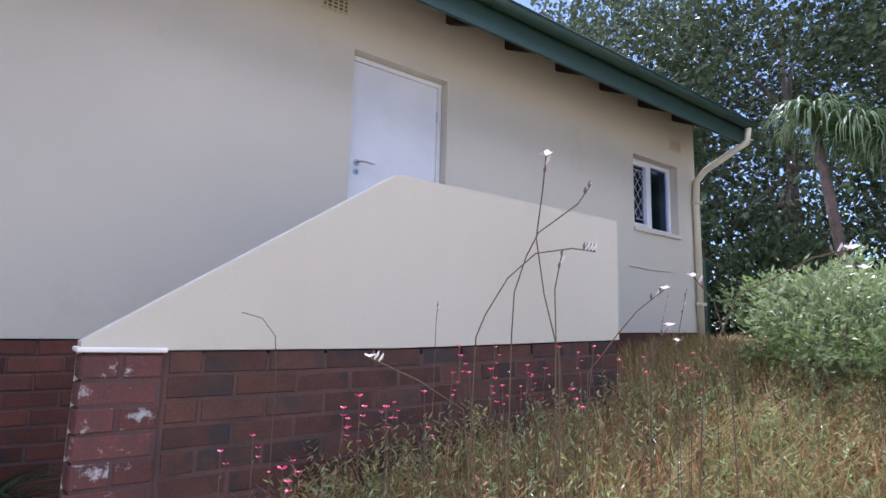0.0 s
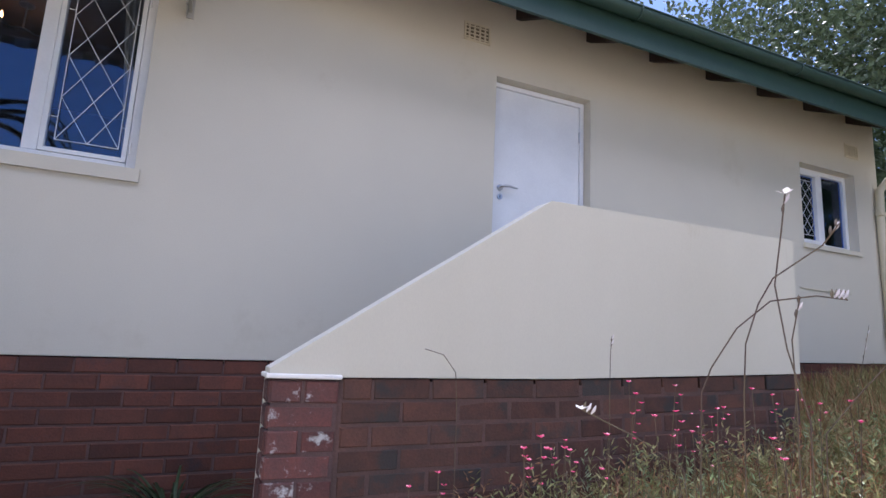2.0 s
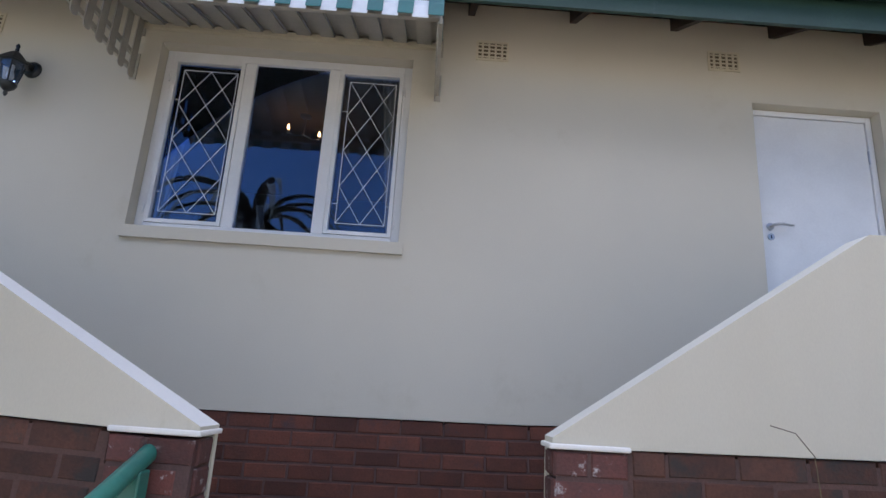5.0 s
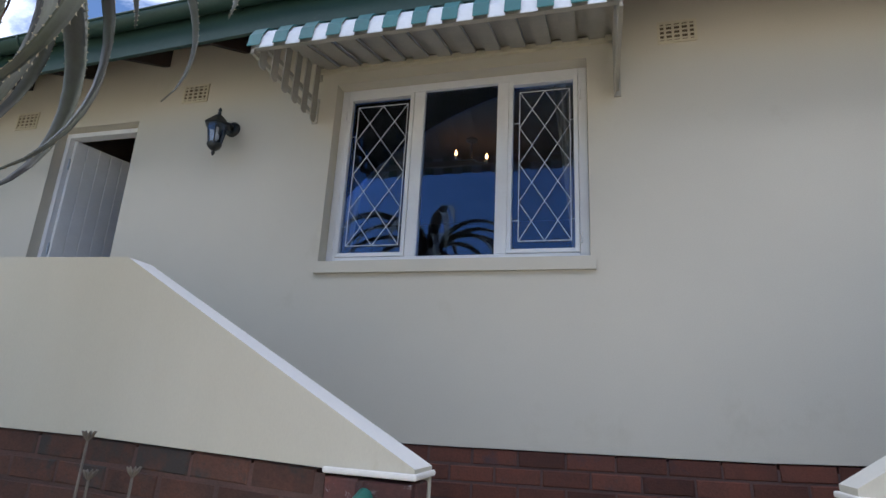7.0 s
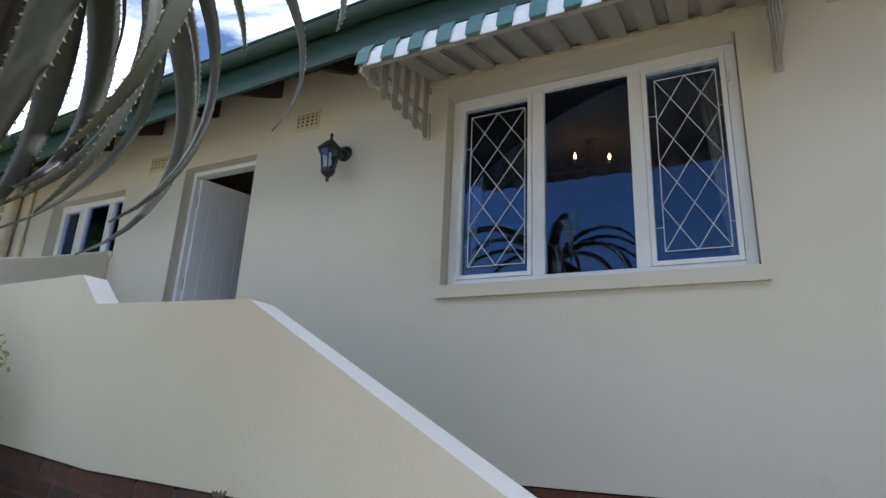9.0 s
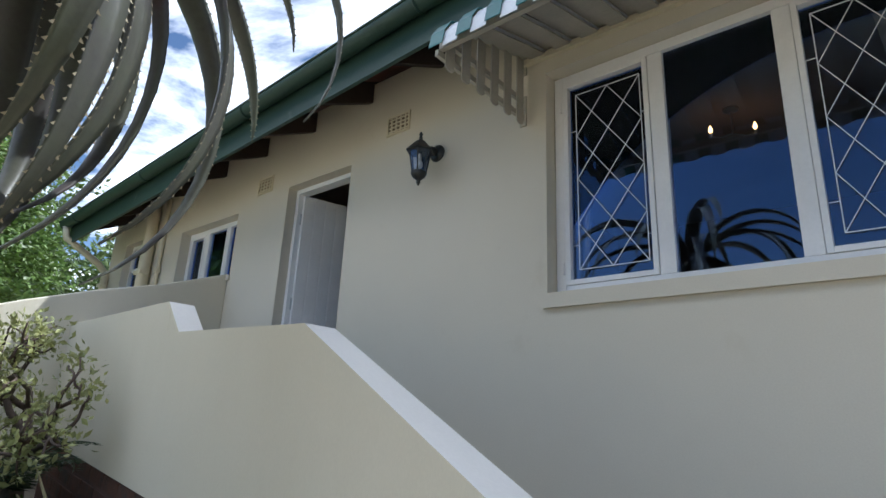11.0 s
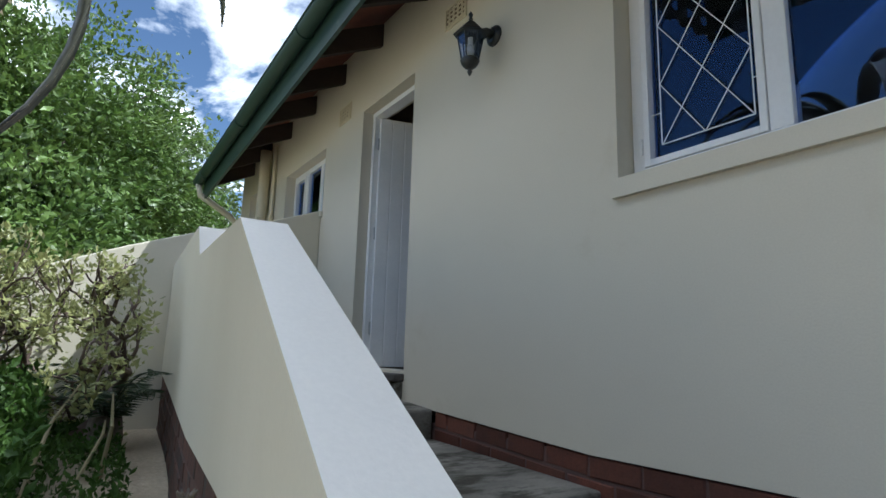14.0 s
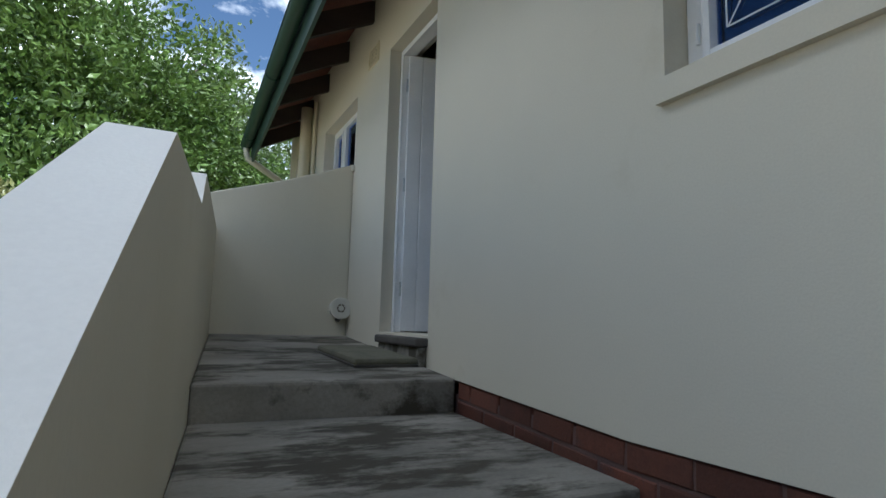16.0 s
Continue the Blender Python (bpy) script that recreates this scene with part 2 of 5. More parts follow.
BULB = glow("warm_bulb", (1.0, 0.50, 0.17), 8.0)
ALOE = material("aloe_leaf", (0.120, 0.132, 0.088), 0.42, (0.092, 0.084, 0.086), 3.0, 0.2, 50.0, 0.2,
                stain=(0.10, 0.07, 0.07), stain_scale=3.0, stain_at=0.58)
ALOE_DRY = material("dry_aloe_leaf", (0.16, 0.09, 0.06), 0.8, (0.10, 0.06, 0.045), 6.0, 0.3, 50.0, 0.4)
SPINE = material("aloe_spine", (0.50, 0.44, 0.30), 0.6, None, 10.0, 0.1, 40.0, 0.0)
BARK = material("grey_bark", (0.25, 0.21, 0.165), 0.9, (0.12, 0.10, 0.08), 9.0, 0.3, 40.0, 0.8, stretch=(1, 1, 0.3), bump_depth=0.01)
BUSH_BARK = material("brown_bush_bark", (0.15, 0.11, 0.085), 0.9, (0.08, 0.055, 0.045), 9.0, 0.3, 40.0, 0.8, bump_depth=0.008)
LEAF_TREE = material("tree_leaf", (0.165, 0.245, 0.056), 0.4, (0.110, 0.190, 0.042), 0.9, 0.35, 9.0, 0.0, island=0.45, specular=0.4, translucent=0.25)
LEAF_PALE = material("pale_tree_leaf", (0.165, 0.225, 0.080), 0.45, (0.125, 0.185, 0.065), 0.9, 0.35, 9.0, 0.0, island=0.42, specular=0.4, translucent=0.25)
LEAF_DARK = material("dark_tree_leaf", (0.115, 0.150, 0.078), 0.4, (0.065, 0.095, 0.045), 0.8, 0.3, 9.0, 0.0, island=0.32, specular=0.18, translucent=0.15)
LEAF_BUSH = material("yellowish_bush_leaf", (0.36, 0.37, 0.15), 0.4, (0.25, 0.27, 0.10), 3.0, 0.25, 30.0, 0.0, island=0.35, translucent=0.25)
LEAF_LIGHT = material("bright_shrub_leaf", (0.28, 0.38, 0.12), 0.42, (0.34, 0.39, 0.23), 3.0, 0.25, 30.0, 0.0, island=0.4, translucent=0.3)
LEAF_COVER = material("ground_cover_leaf", (0.070, 0.132, 0.026), 0.45, (0.045, 0.092, 0.018), 2.0, 0.3, 30.0, 0.0, island=0.30, specular=0.18, translucent=0.25)
FROND = material("palm_frond", (0.045, 0.075, 0.030), 0.45, (0.03, 0.05, 0.02), 3.0, 0.3, 30.0, 0.0, island=0.3, translucent=0.2)
GRASS = material("dry_grass", (0.40, 0.34, 0.155), 0.7, (0.24, 0.26, 0.085), 1.4, 0.3, 20.0, 0.0, island=0.5, translucent=0.3)
GRASS_RED = material("reddish_grass", (0.42, 0.18, 0.10), 0.7, (0.36, 0.24, 0.10), 1.4, 0.3, 20.0, 0.0, island=0.5, translucent=0.3)
STRAP = material("strap_leaf", (0.13, 0.22, 0.07), 0.4, (0.22, 0.28, 0.15), 2.0, 0.25, 20.0, 0.0, island=0.35, translucent=0.3)
STEM = material("flower_stem", (0.13, 0.10, 0.05), 0.7, (0.09, 0.05, 0.035), 8.0, 0.25, 30.0, 0.0)
PINK = material("pink_petal", (0.62, 0.035, 0.14), 0.5, (0.42, 0.02, 0.09), 20.0, 0.2, 60.0, 0.0, island=0.25, translucent=0.35)
WHITE_PETAL = material("white_petal", (0.85, 0.82, 0.78), 0.5, (0.80, 0.72, 0.70), 20.0, 0.1, 60.0, 0.0, translucent=0.35)
LOG = material("pale_log", (0.36, 0.30, 0.18), 0.85, (0.26, 0.23, 0.12), 5.0, 0.25, 40.0, 0.5)


# ---- the lie of the land ----
def plinth(x):
    return float(np.interp(x, (-9, -2.38, -1.18, 0, 1.6, 4.7, 8.3), (1.81, 1.79, 1.724, 1.728, 1.747, 1.86, 1.95)))


def ledge(x):
    """Where brick ends and plaster begins on the stair walls."""
    return float(np.interp(x, (-4.5, -3.2, -2.0, -1.1, 0.2, 1.5, 2.8, 4.6), (1.92, 1.845, 1.762, 1.752, 1.710, 1.730, 1.752, 1.825)))


def ground_z(x, y):
    way = 0.35 + 0.40 * smooth_step(-3.2, -1.6, y)
    left = way + (1.50 - way) * smooth_step(-0.5, -3.2, x) if x < -0.5 else way
    right = (1.75 - way) * smooth_step(2.0, 8.6, x) if x > 2.0 else 0.0
    z = left + right
    if x > 9:
        z += 0.05 * min(x - 9, 30) * 0.3
    return z + 0.03 * noise.noise((x * 1.3, y * 1.3, 0)) * (1 if x > 2.2 or x < -0.8 else 0.2)


gx = sorted({*np.arange(-14, 16.01, 0.4).round(2), -2500, -800, -250, -90, -40, -22, 24, 40, 90, 250, 800, 2500})
gy = sorted({*np.arange(-10, 0.01, 0.4).round(2), 8, 14, 25, 60, 200, 800, 2500, -14, -25, -60, -200, -800, -2500})
verts = [(float(x), float(y), ground_z(max(-14, min(16, x)), max(-10, min(0, y)))) for y in gy for x in gx]
w = len(gx)
faces = [(j * w + i, j * w + i + 1, (j + 1) * w + i + 1, (j + 1) * w + i) for j in range(len(gy) - 1) for i in range(w - 1)]
structure(mesh_object("ground", verts, faces, SOIL, smooth=True), "garden soil, paled to bounce sunlight, rising on both sides of the path", "ground")


# ---- the house ----
def wall_with_openings(name, x0, x1, top, bottom, holes, breaks, y0, y1, mat):
    """A wall in the x-z plane; holes are (x0, x1, z0, z1)."""
    xs = sorted({x0, x1, *breaks, *(h[0] for h in holes), *(h[1] for h in holes)})
    zs = sorted({h[k] for h in holes for k in (2, 3)} | {top})
    rows = [None] + zs
    bm = bmesh.new()
    grid = {}

    def v(i, j, s):
        if (i, j, s) not in grid:
            grid[i, j, s] = bm.verts.new((xs[i], (y0, y1)[s], bottom(xs[i]) if rows[j] is None else rows[j]))
        return grid[i, j, s]

    def solid(i, j):
        if i < 0 or j < 0 or i >= len(xs) - 1 or j >= len(rows) - 1:
            return False
        xm = (xs[i] + xs[i + 1]) / 2
        low = bottom(xm) if rows[j] is None else rows[j]
        zm = (low + rows[j + 1]) / 2
        return not any(h[0] < xm < h[1] and h[2] < zm < h[3] for h in holes)

    for i in range(len(xs) - 1):
        for j in range(len(rows) - 1):
            if not solid(i, j):
                continue
            bm.faces.new((v(i, j, 0), v(i + 1, j, 0), v(i + 1, j + 1, 0), v(i, j + 1, 0)))
            bm.faces.new((v(i, j, 1), v(i, j + 1, 1), v(i + 1, j + 1, 1), v(i + 1, j, 1)))
            for di, dj, a, b in ((-1, 0, (i, j), (i, j + 1)), (1, 0, (i + 1, j), (i + 1, j + 1)), (0, -1, (i, j), (i + 1, j)), (0, 1, (i, j + 1), (i + 1, j + 1))):
                if not solid(i + di, j + dj):
                    bm.faces.new((v(*a, 0), v(*b, 0), v(*b, 1), v(*a, 1)))
    return part(name, bm, mat)


MAIN_WIN = (-1.0, 0.790, 2.845, 4.215)
LEFT_DOOR = (-3.575, -2.748, 2.0, 4.072)
RIGHT_DOOR = (3.249, 4.185, 1.98, 4.073)
LEFT_WIN = (-5.50, -4.37, 3.37, 3.99)
FAR_WIN = (-6.97, -6.46, 3.20, 4.08)
RIGHT_WIN = (6.92, 7.84, 3.13, 4.01)
X0, X1, TOP = -7.41, 8.26, 4.72
holes = [MAIN_WIN, LEFT_DOOR, RIGHT_DOOR, LEFT_WIN, FAR_WIN, RIGHT_WIN]
front = wall_with_openings("wall_front", X0, X1, TOP, plinth, holes, (-2.38, -1.18, 0.0, 1.6, 4.7), 0.0, 0.24, PLASTER)
structure(rounded(front, 0.012), "cream painted plaster house wall above brick plinth", "wall")
structure(part("wall_right", boxes((X1 - 0.24, X1 - 0.001, 0.24, 7.4, 0.6, TOP)), PLASTER), "cream plaster end wall of the house", "wall")
structure(part("wall_left", boxes((X0 + 0.001, X0 + 0.24, 0.24, 7.4, 0.6, TOP)), PLASTER), "cream plaster end wall of the house", "wall")
structure(part("wall_back", boxes((X0 + 0.001, X1 - 0.001, 7.4, 7.64, 0.6, TOP)), PLASTER), "cream plaster back wall of the house", "wall")
# all but the first inner wall carry the room's gloom in their colour
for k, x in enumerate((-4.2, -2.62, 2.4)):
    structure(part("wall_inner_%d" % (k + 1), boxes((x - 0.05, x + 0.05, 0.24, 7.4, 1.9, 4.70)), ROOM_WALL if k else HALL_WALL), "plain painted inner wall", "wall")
structure(part("wall_inner_4", boxes((-2.55, 2.33, 4.6, 4.7, 1.9, 4.70)), ROOM_WALL), "brown inner wall, darkened for the unlit room", "wall")
structure(part("floor", boxes((X0 + 0.24, X1 - 0.24, 0.24, 7.4, 1.78, 1.9)), ROOM_FLOOR), "wooden floor inside the house, darkened for the unlit rooms", "floor")
structure(part("ceiling", boxes((X0 + 0.24, X1 - 0.24, 0.24, 7.4, 4.705, 4.76)), ROOM_CEILING), "dim brown ceiling inside the house", "ceiling")

# roof: tiled slopes, rafters, fascia and gutter
EAVE_Y, EAVE_Z, PITCH = -0.60, 4.56, 0.50
DIP_X, DIP_Z, DIP_Y = -1.2, 0.038, 0.015


def dipped(bm):
    """The old eave sinks a little, and draws in, towards its left end."""
    bmesh.ops.bisect_plane(bm, geom=bm.verts[:] + bm.edges[:] + bm.faces[:], plane_co=(DIP_X, 0, 0), plane_no=(1, 0, 0))
    for v in bm.verts:
        far = max(0.0, DIP_X - v.co.x)
        v.co.z -= DIP_Z * far
        v.co.y += DIP_Y * far
    return bm


def roof_slope(name, sign):
    bm = bmesh.new()
    ridge_y = 3.6
    courses = 14
    for k in range(courses):
        a, b = k / courses, (k + 1.12) / courses
        ya, yb = EAVE_Y + (ridge_y - EAVE_Y) * a, EAVE_Y + (ridge_y - EAVE_Y) * min(b, 1.0)
        za, zb = EAVE_Z + PITCH * (ya - EAVE_Y) + 0.030, EAVE_Z + PITCH * (yb - EAVE_Y) + 0.002
        pts = [(ya, za - 0.028), (ya, za), (yb, zb), (yb, zb - 0.012)]
        if sign < 0:
            pts = [(2 * ridge_y + 0.2 - y, z) for y, z in pts]
        n = 52
        xs = [X0 - 0.02 + (X1 - X0 + 0.16) * i / n for i in range(n + 1)]
        rows = [[bm.verts.new((x, y, z + (0.012 * (i % 2) if j in (1, 2) else 0))) for i, x in enumerate(xs)] for j, (y, z) in enumerate(pts)]
        for p, q in ((0, 1), (1, 2), (2, 3), (3, 0)):
            for i in range(n):
                bm.faces.new((rows[p][i], rows[p][i + 1], rows[q][i + 1], rows[q][i]))
    return structure(part(name, dipped(bm), ROOF_TILE), "red clay tiled roof slope", "roof")


roof_slope("roof_front", 1), roof_slope("roof_back", -1)
structure(part("ridge", boxes((X0, X1 + 0.1, 3.55, 3.85, 6.64, 6.76), bevel=0.05), ROOF_TILE), "clay ridge of the roof", "roof")
rafter_profile = [(EAVE_Y + 0.03, 4.335), (EAVE_Y + 0.03, 4.525), (0.5, 5.06), (0.5, 4.87)]
rafter_xs = [3.44 + 0.725 * k for k in range(0, 7)] + [2.70 - 0.755 * k for k in range(0, 7)] + [-2.58 - 0.72 * k for k in range(0, 7)]
bm = bmesh.new()
first = None
for x in rafter_xs:
    if first is None:
        a = [bm.verts.new((-0.025, y, z)) for y, z in rafter_profile]
        b = [bm.verts.new((0.025, y, z)) for y, z in rafter_profile]
        bm.faces.new(a), bm.faces.new(b[::-1])
        for k in range(4):
            bm.faces.new((a[k], b[k], b[(k + 1) % 4], a[(k + 1) % 4]))
        first = part("rafter", bm, RAFTER)
        tagged(first, "dark stained timber rafter end under the eave", "rafter", "rafters under the eave")
        first.location.x = x
    else:
        far = max(0.0, DIP_X - x)
        copy_thing(first, pose(x, DIP_Y * far, -DIP_Z * far))
structure(part("fascia", dipped(boxes((X0 - 0.05, X1 + 0.13, EAVE_Y, EAVE_Y + 0.028, 4.285, 4.555))), GREEN_PAINT), "dark green painted fascia board", "fascia")

gutter = thing("gutter", (0, 0, 0), "dark green half-round metal gutter along the eave", "gutter")
GY, GZ, GR = EAVE_Y - 0.068, 4.53, 0.066
bm = bmesh.new()
n = 12
outer = [(GY - GR * math.cos(math.pi * k / n), GZ - 1.05 * GR * math.sin(math.pi * k / n)) for k in range(n + 1)]
inner = [(GY - (GR - 0.004) * math.cos(math.pi * k / n), GZ - 1.05 * (GR - 0.004) * math.sin(math.pi * k / n)) for k in range(n, -1, -1)]
ring = outer + inner
ga = [bm.verts.new((X0 - 0.06, y, z)) for y, z in ring]
gb = [bm.verts.new((X1 + 0.16, y, z)) for y, z in ring]
for k in range(len(ring)):
    bm.faces.new((ga[k], gb[k], gb[(k + 1) % len(ring)], ga[(k + 1) % len(ring)]))
part("channel", dipped(bm), GREEN_PAINT, gutter, smooth=True)
for x in (X0 - 0.06, X1 + 0.16):
    bm = bmesh.new()
    vs = [bm.verts.new((x + (0.004 if x < 0 else -0.004), y, z)) for y, z in outer]
    bm.faces.new(vs)
    part("end_cap", dipped(bm), GREEN_PAINT, gutter)
part("bead", dipped(tubed([(X0 - 0.06, GY - GR, GZ + 0.004), (X1 + 0.16, GY - GR, GZ + 0.004)], 0.009, 8)), GREEN_PAINT, gutter, smooth=True)
for k in range(9):
    x = -7.0 + 1.85 * k
    pts = [(x, GY - (GR + 0.006) * math.cos(a), GZ - 1.05 * (GR + 0.006) * math.sin(a)) for a in (math.pi * i / 8 for i in range(9))]
    part("joint_band", dipped(tubed(pts, 0.008, 6)), GREEN_PAINT, gutter, smooth=True)


def downpipe(pts, r, label):
    d = thing("downpipe", (0, 0, 0), label, "downpipe", "downpipes")
    part("pipe", tubed(pts, r, 12), CREAM_METAL, d, smooth=True)
    for z in (2.3, 3.6):
        x, y, _ = pts[-1]
        part("bracket", boxes((x - r - 0.02, x + r + 0.02, y - r - 0.008, y + 0.02, z - 0.02, z + 0.02)), CREAM_METAL, d)
    return d


downpipe([(X1 + 0.09, GY, 4.47), (X1 + 0.09, GY + 0.02, 4.30), (X1 - 0.02, -0.16, 4.02), (X1 - 0.07, -0.06, 3.88), (X1 - 0.08, -0.05, 3.6), (X1 - 0.08, -0.05, 1.72)],
         0.042, "cream painted downpipe with swan neck at house corner")
downpipe([(X0 + 0.04, GY + 0.09, 4.24), (X0 + 0.05, GY + 0.11, 4.10), (X0 + 0.06, -0.15, 3.86), (X0 + 0.06, -0.05, 3.76), (X0 + 0.06, -0.048, 3.5), (X0 + 0.06, -0.048, 1.9)],
         0.042, "cream painted downpipe with swan neck at house corner")
downpipe([(-6.13, -0.075, 4.45), (-6.13, -0.075, 4.2), (-6.13, -0.075, 1.95)], 0.065, "thick cream painted waste pipe on house wall")
downpipe([(-5.88, -0.03, 4.45), (-5.88, -0.03, 4.2), (-5.88, -0.03, 1.95)], 0.022, "thin cream painted pipe on house wall")


# ---- stair walls, stairs and landings ----
PIVOT = -1.08


def skewed(x, outer=True):
    """How much further out than at the crest the left stair wall stands; it thickens towards its foot."""
    return ((-0.108 if outer else -0.070) if x > PIVOT else -0.092) * (x - PIVOT)


def askew(bm, out_of=-0.5):
    """The left stair wall is not parallel to the house: its foot stands further out."""
    bmesh.ops.bisect_plane(bm, geom=bm.verts[:] + bm.edges[:] + bm.faces[:], plane_co=(PIVOT, 0, 0), plane_no=(1, 0, 0))
    for v in bm.verts:
        if v.co.y < out_of:
            v.co.y += skewed(v.co.x, v.co.y < -1.43)
    return bm


def stair_wall(name, outline, n_low, y0, y1, label, top_mat):
    """Plaster over a brick base outside; inside, the plaster runs down to the steps. The first n_low points are the ledge."""
    bm = bmesh.new()
    deep = [(x, 0.55) if k < n_low else (x, z) for k, (x, z) in enumerate(outline)]
    rows = [[bm.verts.new((x, y, z)) for x, z in o] for y, o in ((y0, outline), (y1 - 0.03, outline), (y1, deep))]
    n = len(outline)
    bm.faces.new(rows[0]), bm.faces.new(rows[2][::-1])
    for a, b in zip(rows, rows[1:]):
        for k in range(n):
            bm.faces.new((a[k], b[k], b[(k + 1) % n], a[(k + 1) % n]))
    ob = part(name, askew(bm) if outline[0][0] < 1 else bm, PARAPET)
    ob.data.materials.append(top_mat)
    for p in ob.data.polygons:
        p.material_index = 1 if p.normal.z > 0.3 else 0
    return structure(rounded(ob, 0.014, 3), label, "wall")


lows = [(x, ledge(x)) for x in (0.285, -0.02, PIVOT, -2.0, -3.2, -4.39)]
left_out = lows + [(-4.39, 2.742), (-2.41, 2.695), (-2.21, 2.525), (-1.08, 2.472), (0.285, 1.737)]
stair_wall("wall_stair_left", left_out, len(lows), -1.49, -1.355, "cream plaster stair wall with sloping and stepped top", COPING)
lows = [(x, ledge(x)) for x in (1.494, 1.77, 2.8, 4.56)]
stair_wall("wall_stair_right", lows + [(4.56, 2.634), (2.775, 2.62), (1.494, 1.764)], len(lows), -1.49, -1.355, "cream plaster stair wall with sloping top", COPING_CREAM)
structure(rounded(part("wall_stair_end", boxes((4.44, 4.559, -1.355, 0, 1.84, 2.63)), PARAPET), 0.008), "cream plaster end wall of the landing", "wall")


for name, x0, x1 in (("pier_cap_1", -0.03, 0.296), ("pier_cap_2", 1.480, 1.778)):
    z = ledge((x0 + x1) / 2)
    bm = bmesh.new()
    box(bm, x0, x1, -1.506, -1.342, z - 0.007, z + 0.012, bevel=0.006)
    bm = askew(bm) if x0 < 1 else bm
    structure(part(name, bm, COPING), "white painted cap of the brick pier", "coping")

# the sloping garden wall at the end of the landing
bm = bmesh.new()
prof = [(0.0, 3.392), (-0.55, 3.185), (-1.07, 3.03), (-1.52, 2.87), (-2.28, 2.56), (-3.6, 2.30), (-7.5, 2.25), (-7.5, 0.9), (0.0, 0.9)]
a = [bm.verts.new((-4.39, y, z)) for y, z in prof]
b = [bm.verts.new((-4.51, y, z)) for y, z in prof]
bm.faces.new(a), bm.faces.new(b[::-1])
for k in range(len(prof)):
    bm.faces.new((a[k], b[k], b[(k + 1) % len(prof)], a[(k + 1) % len(prof)]))
structure(rounded(part("wall_garden", bm, PARAPET), 0.012, 3), "cream plaster garden wall sloping down from the house", "wall")

# stairs
def slab(xa, xb, za, zb, y0):
    bm = prism([(xa, 0.5), (xb, 0.5), (xb, zb), (xa, za)], y0, -0.001)
    return askew(bm) if xa < 1 else bm


def flight(name, landing, treads, y0, label):
    xa, xb, za, zb = landing
    base = structure(rounded(part(name, slab(xa, xb, za, zb, y0), CONCRETE), 0.015, 2), label, "stairs")
    for xa, xb, za, zb in treads:
        rounded(part("step", slab(xa, xb, za, zb, y0), CONCRETE, base), 0.015, 2)
    return base


flight("stairs_left", (-4.389, -2.38, 1.945, 1.798), [(-2.38, -1.12, 1.636, 1.60)] + [(-1.12 + 0.3 * k, -0.82 + 0.3 * k, 1.44 - 0.16 * k, 1.44 - 0.16 * k) for k in range(4)], -1.354,
       "grey weathered concrete steps and landing with dark stains")
flight("stairs_right", (2.90, 4.439, 1.84, 1.88), [(2.60 - 0.3 * k, 2.90 - 0.3 * k, 1.66 - 0.165 * k, 1.66 - 0.165 * k) for k in range(4)], -1.354,
       "grey weathered concrete steps and landing")
structure(part("path_floor", boxes((0.08, 1.40, -1.70, -0.012, 0.55, 0.80), bevel=0.01), CONCRETE), "grey concrete floor between the two flights", "floor")
structure(rounded(part("threshold_left", boxes((-3.46, -2.74, -0.075, 0.20, 1.935, 1.985)), SLATE), 0.012), "dark slate door sill", "threshold")
structure(rounded(part("threshold_right", boxes((3.22, 4.20, -0.06, 0.20, 1.94, 1.98)), SLATE), 0.006), "dark slate door sill", "threshold")
structure(rounded(part("door_step", boxes((-3.45, -2.75, -0.05, 0.0, 1.77, 1.934)), CONCRETE), 0.01), "grey concrete step under the door", "step")


# ---- windows and doors ----
def ring_boxes(x0, x1, z0, z1, w, y0, y1):
    return [(x0, x0 + w, y0, y1, z0, z1), (x1 - w, x1, y0, y1, z0, z1), (x0 + w, x1 - w, y0, y1, z0, z0 + w), (x0 + w, x1 - w, y0, y1, z1 - w, z1)]


def diamond_bars(x0, x1, z0, z1, y, parent, mat, nx=2, nz=4, ears=True):
    """A flat-bar grille of diamonds inside a rectangle."""
    r = 0.0023
    bm = bmesh.new()
    for a, b in (((x0, z0), (x1, z0)), ((x0, z1), (x1, z1)), ((x0, z0), (x0, z1)), ((x1, z0), (x1, z1))):
        tube(bm, [(a[0], y, a[1]), (b[0], y, b[1])], r * 1.2, 6)
    w, h = (x1 - x0) / nx, (z1 - z0) / nz
    for i in range(-nz, nx + nz + 1):
        for s in (1, -1):
            pts = []
            xa, za, xb, zb = x0 + i * w, z0, x0 + (i + s * nz) * w, z1
            for t in np.linspace(0, 1, 4 * nz * nx + 1):
                x, z = xa + (xb - xa) * t, za + (zb - za) * t
                if x0 - 1e-6 <= x <= x1 + 1e-6:
                    pts.append((x, y + 0.003 * s, z))
            if len(pts) > 1:
                tube(bm, [pts[0], pts[-1]], r, 6)
    part("burglar_bars", bm, mat, parent, "white painted diamond burglar bars")
    if ears:
        for z in (z0 + 0.13 * (z1 - z0), z0 + 0.78 * (z1 - z0)):
            for xa, xb in ((x0 - 0.05, x0), (x1, x1 + 0.05)):
                part("fixing_lug", tubed([(xa, y, z), (xb, y, z)], r, 6), mat, parent)


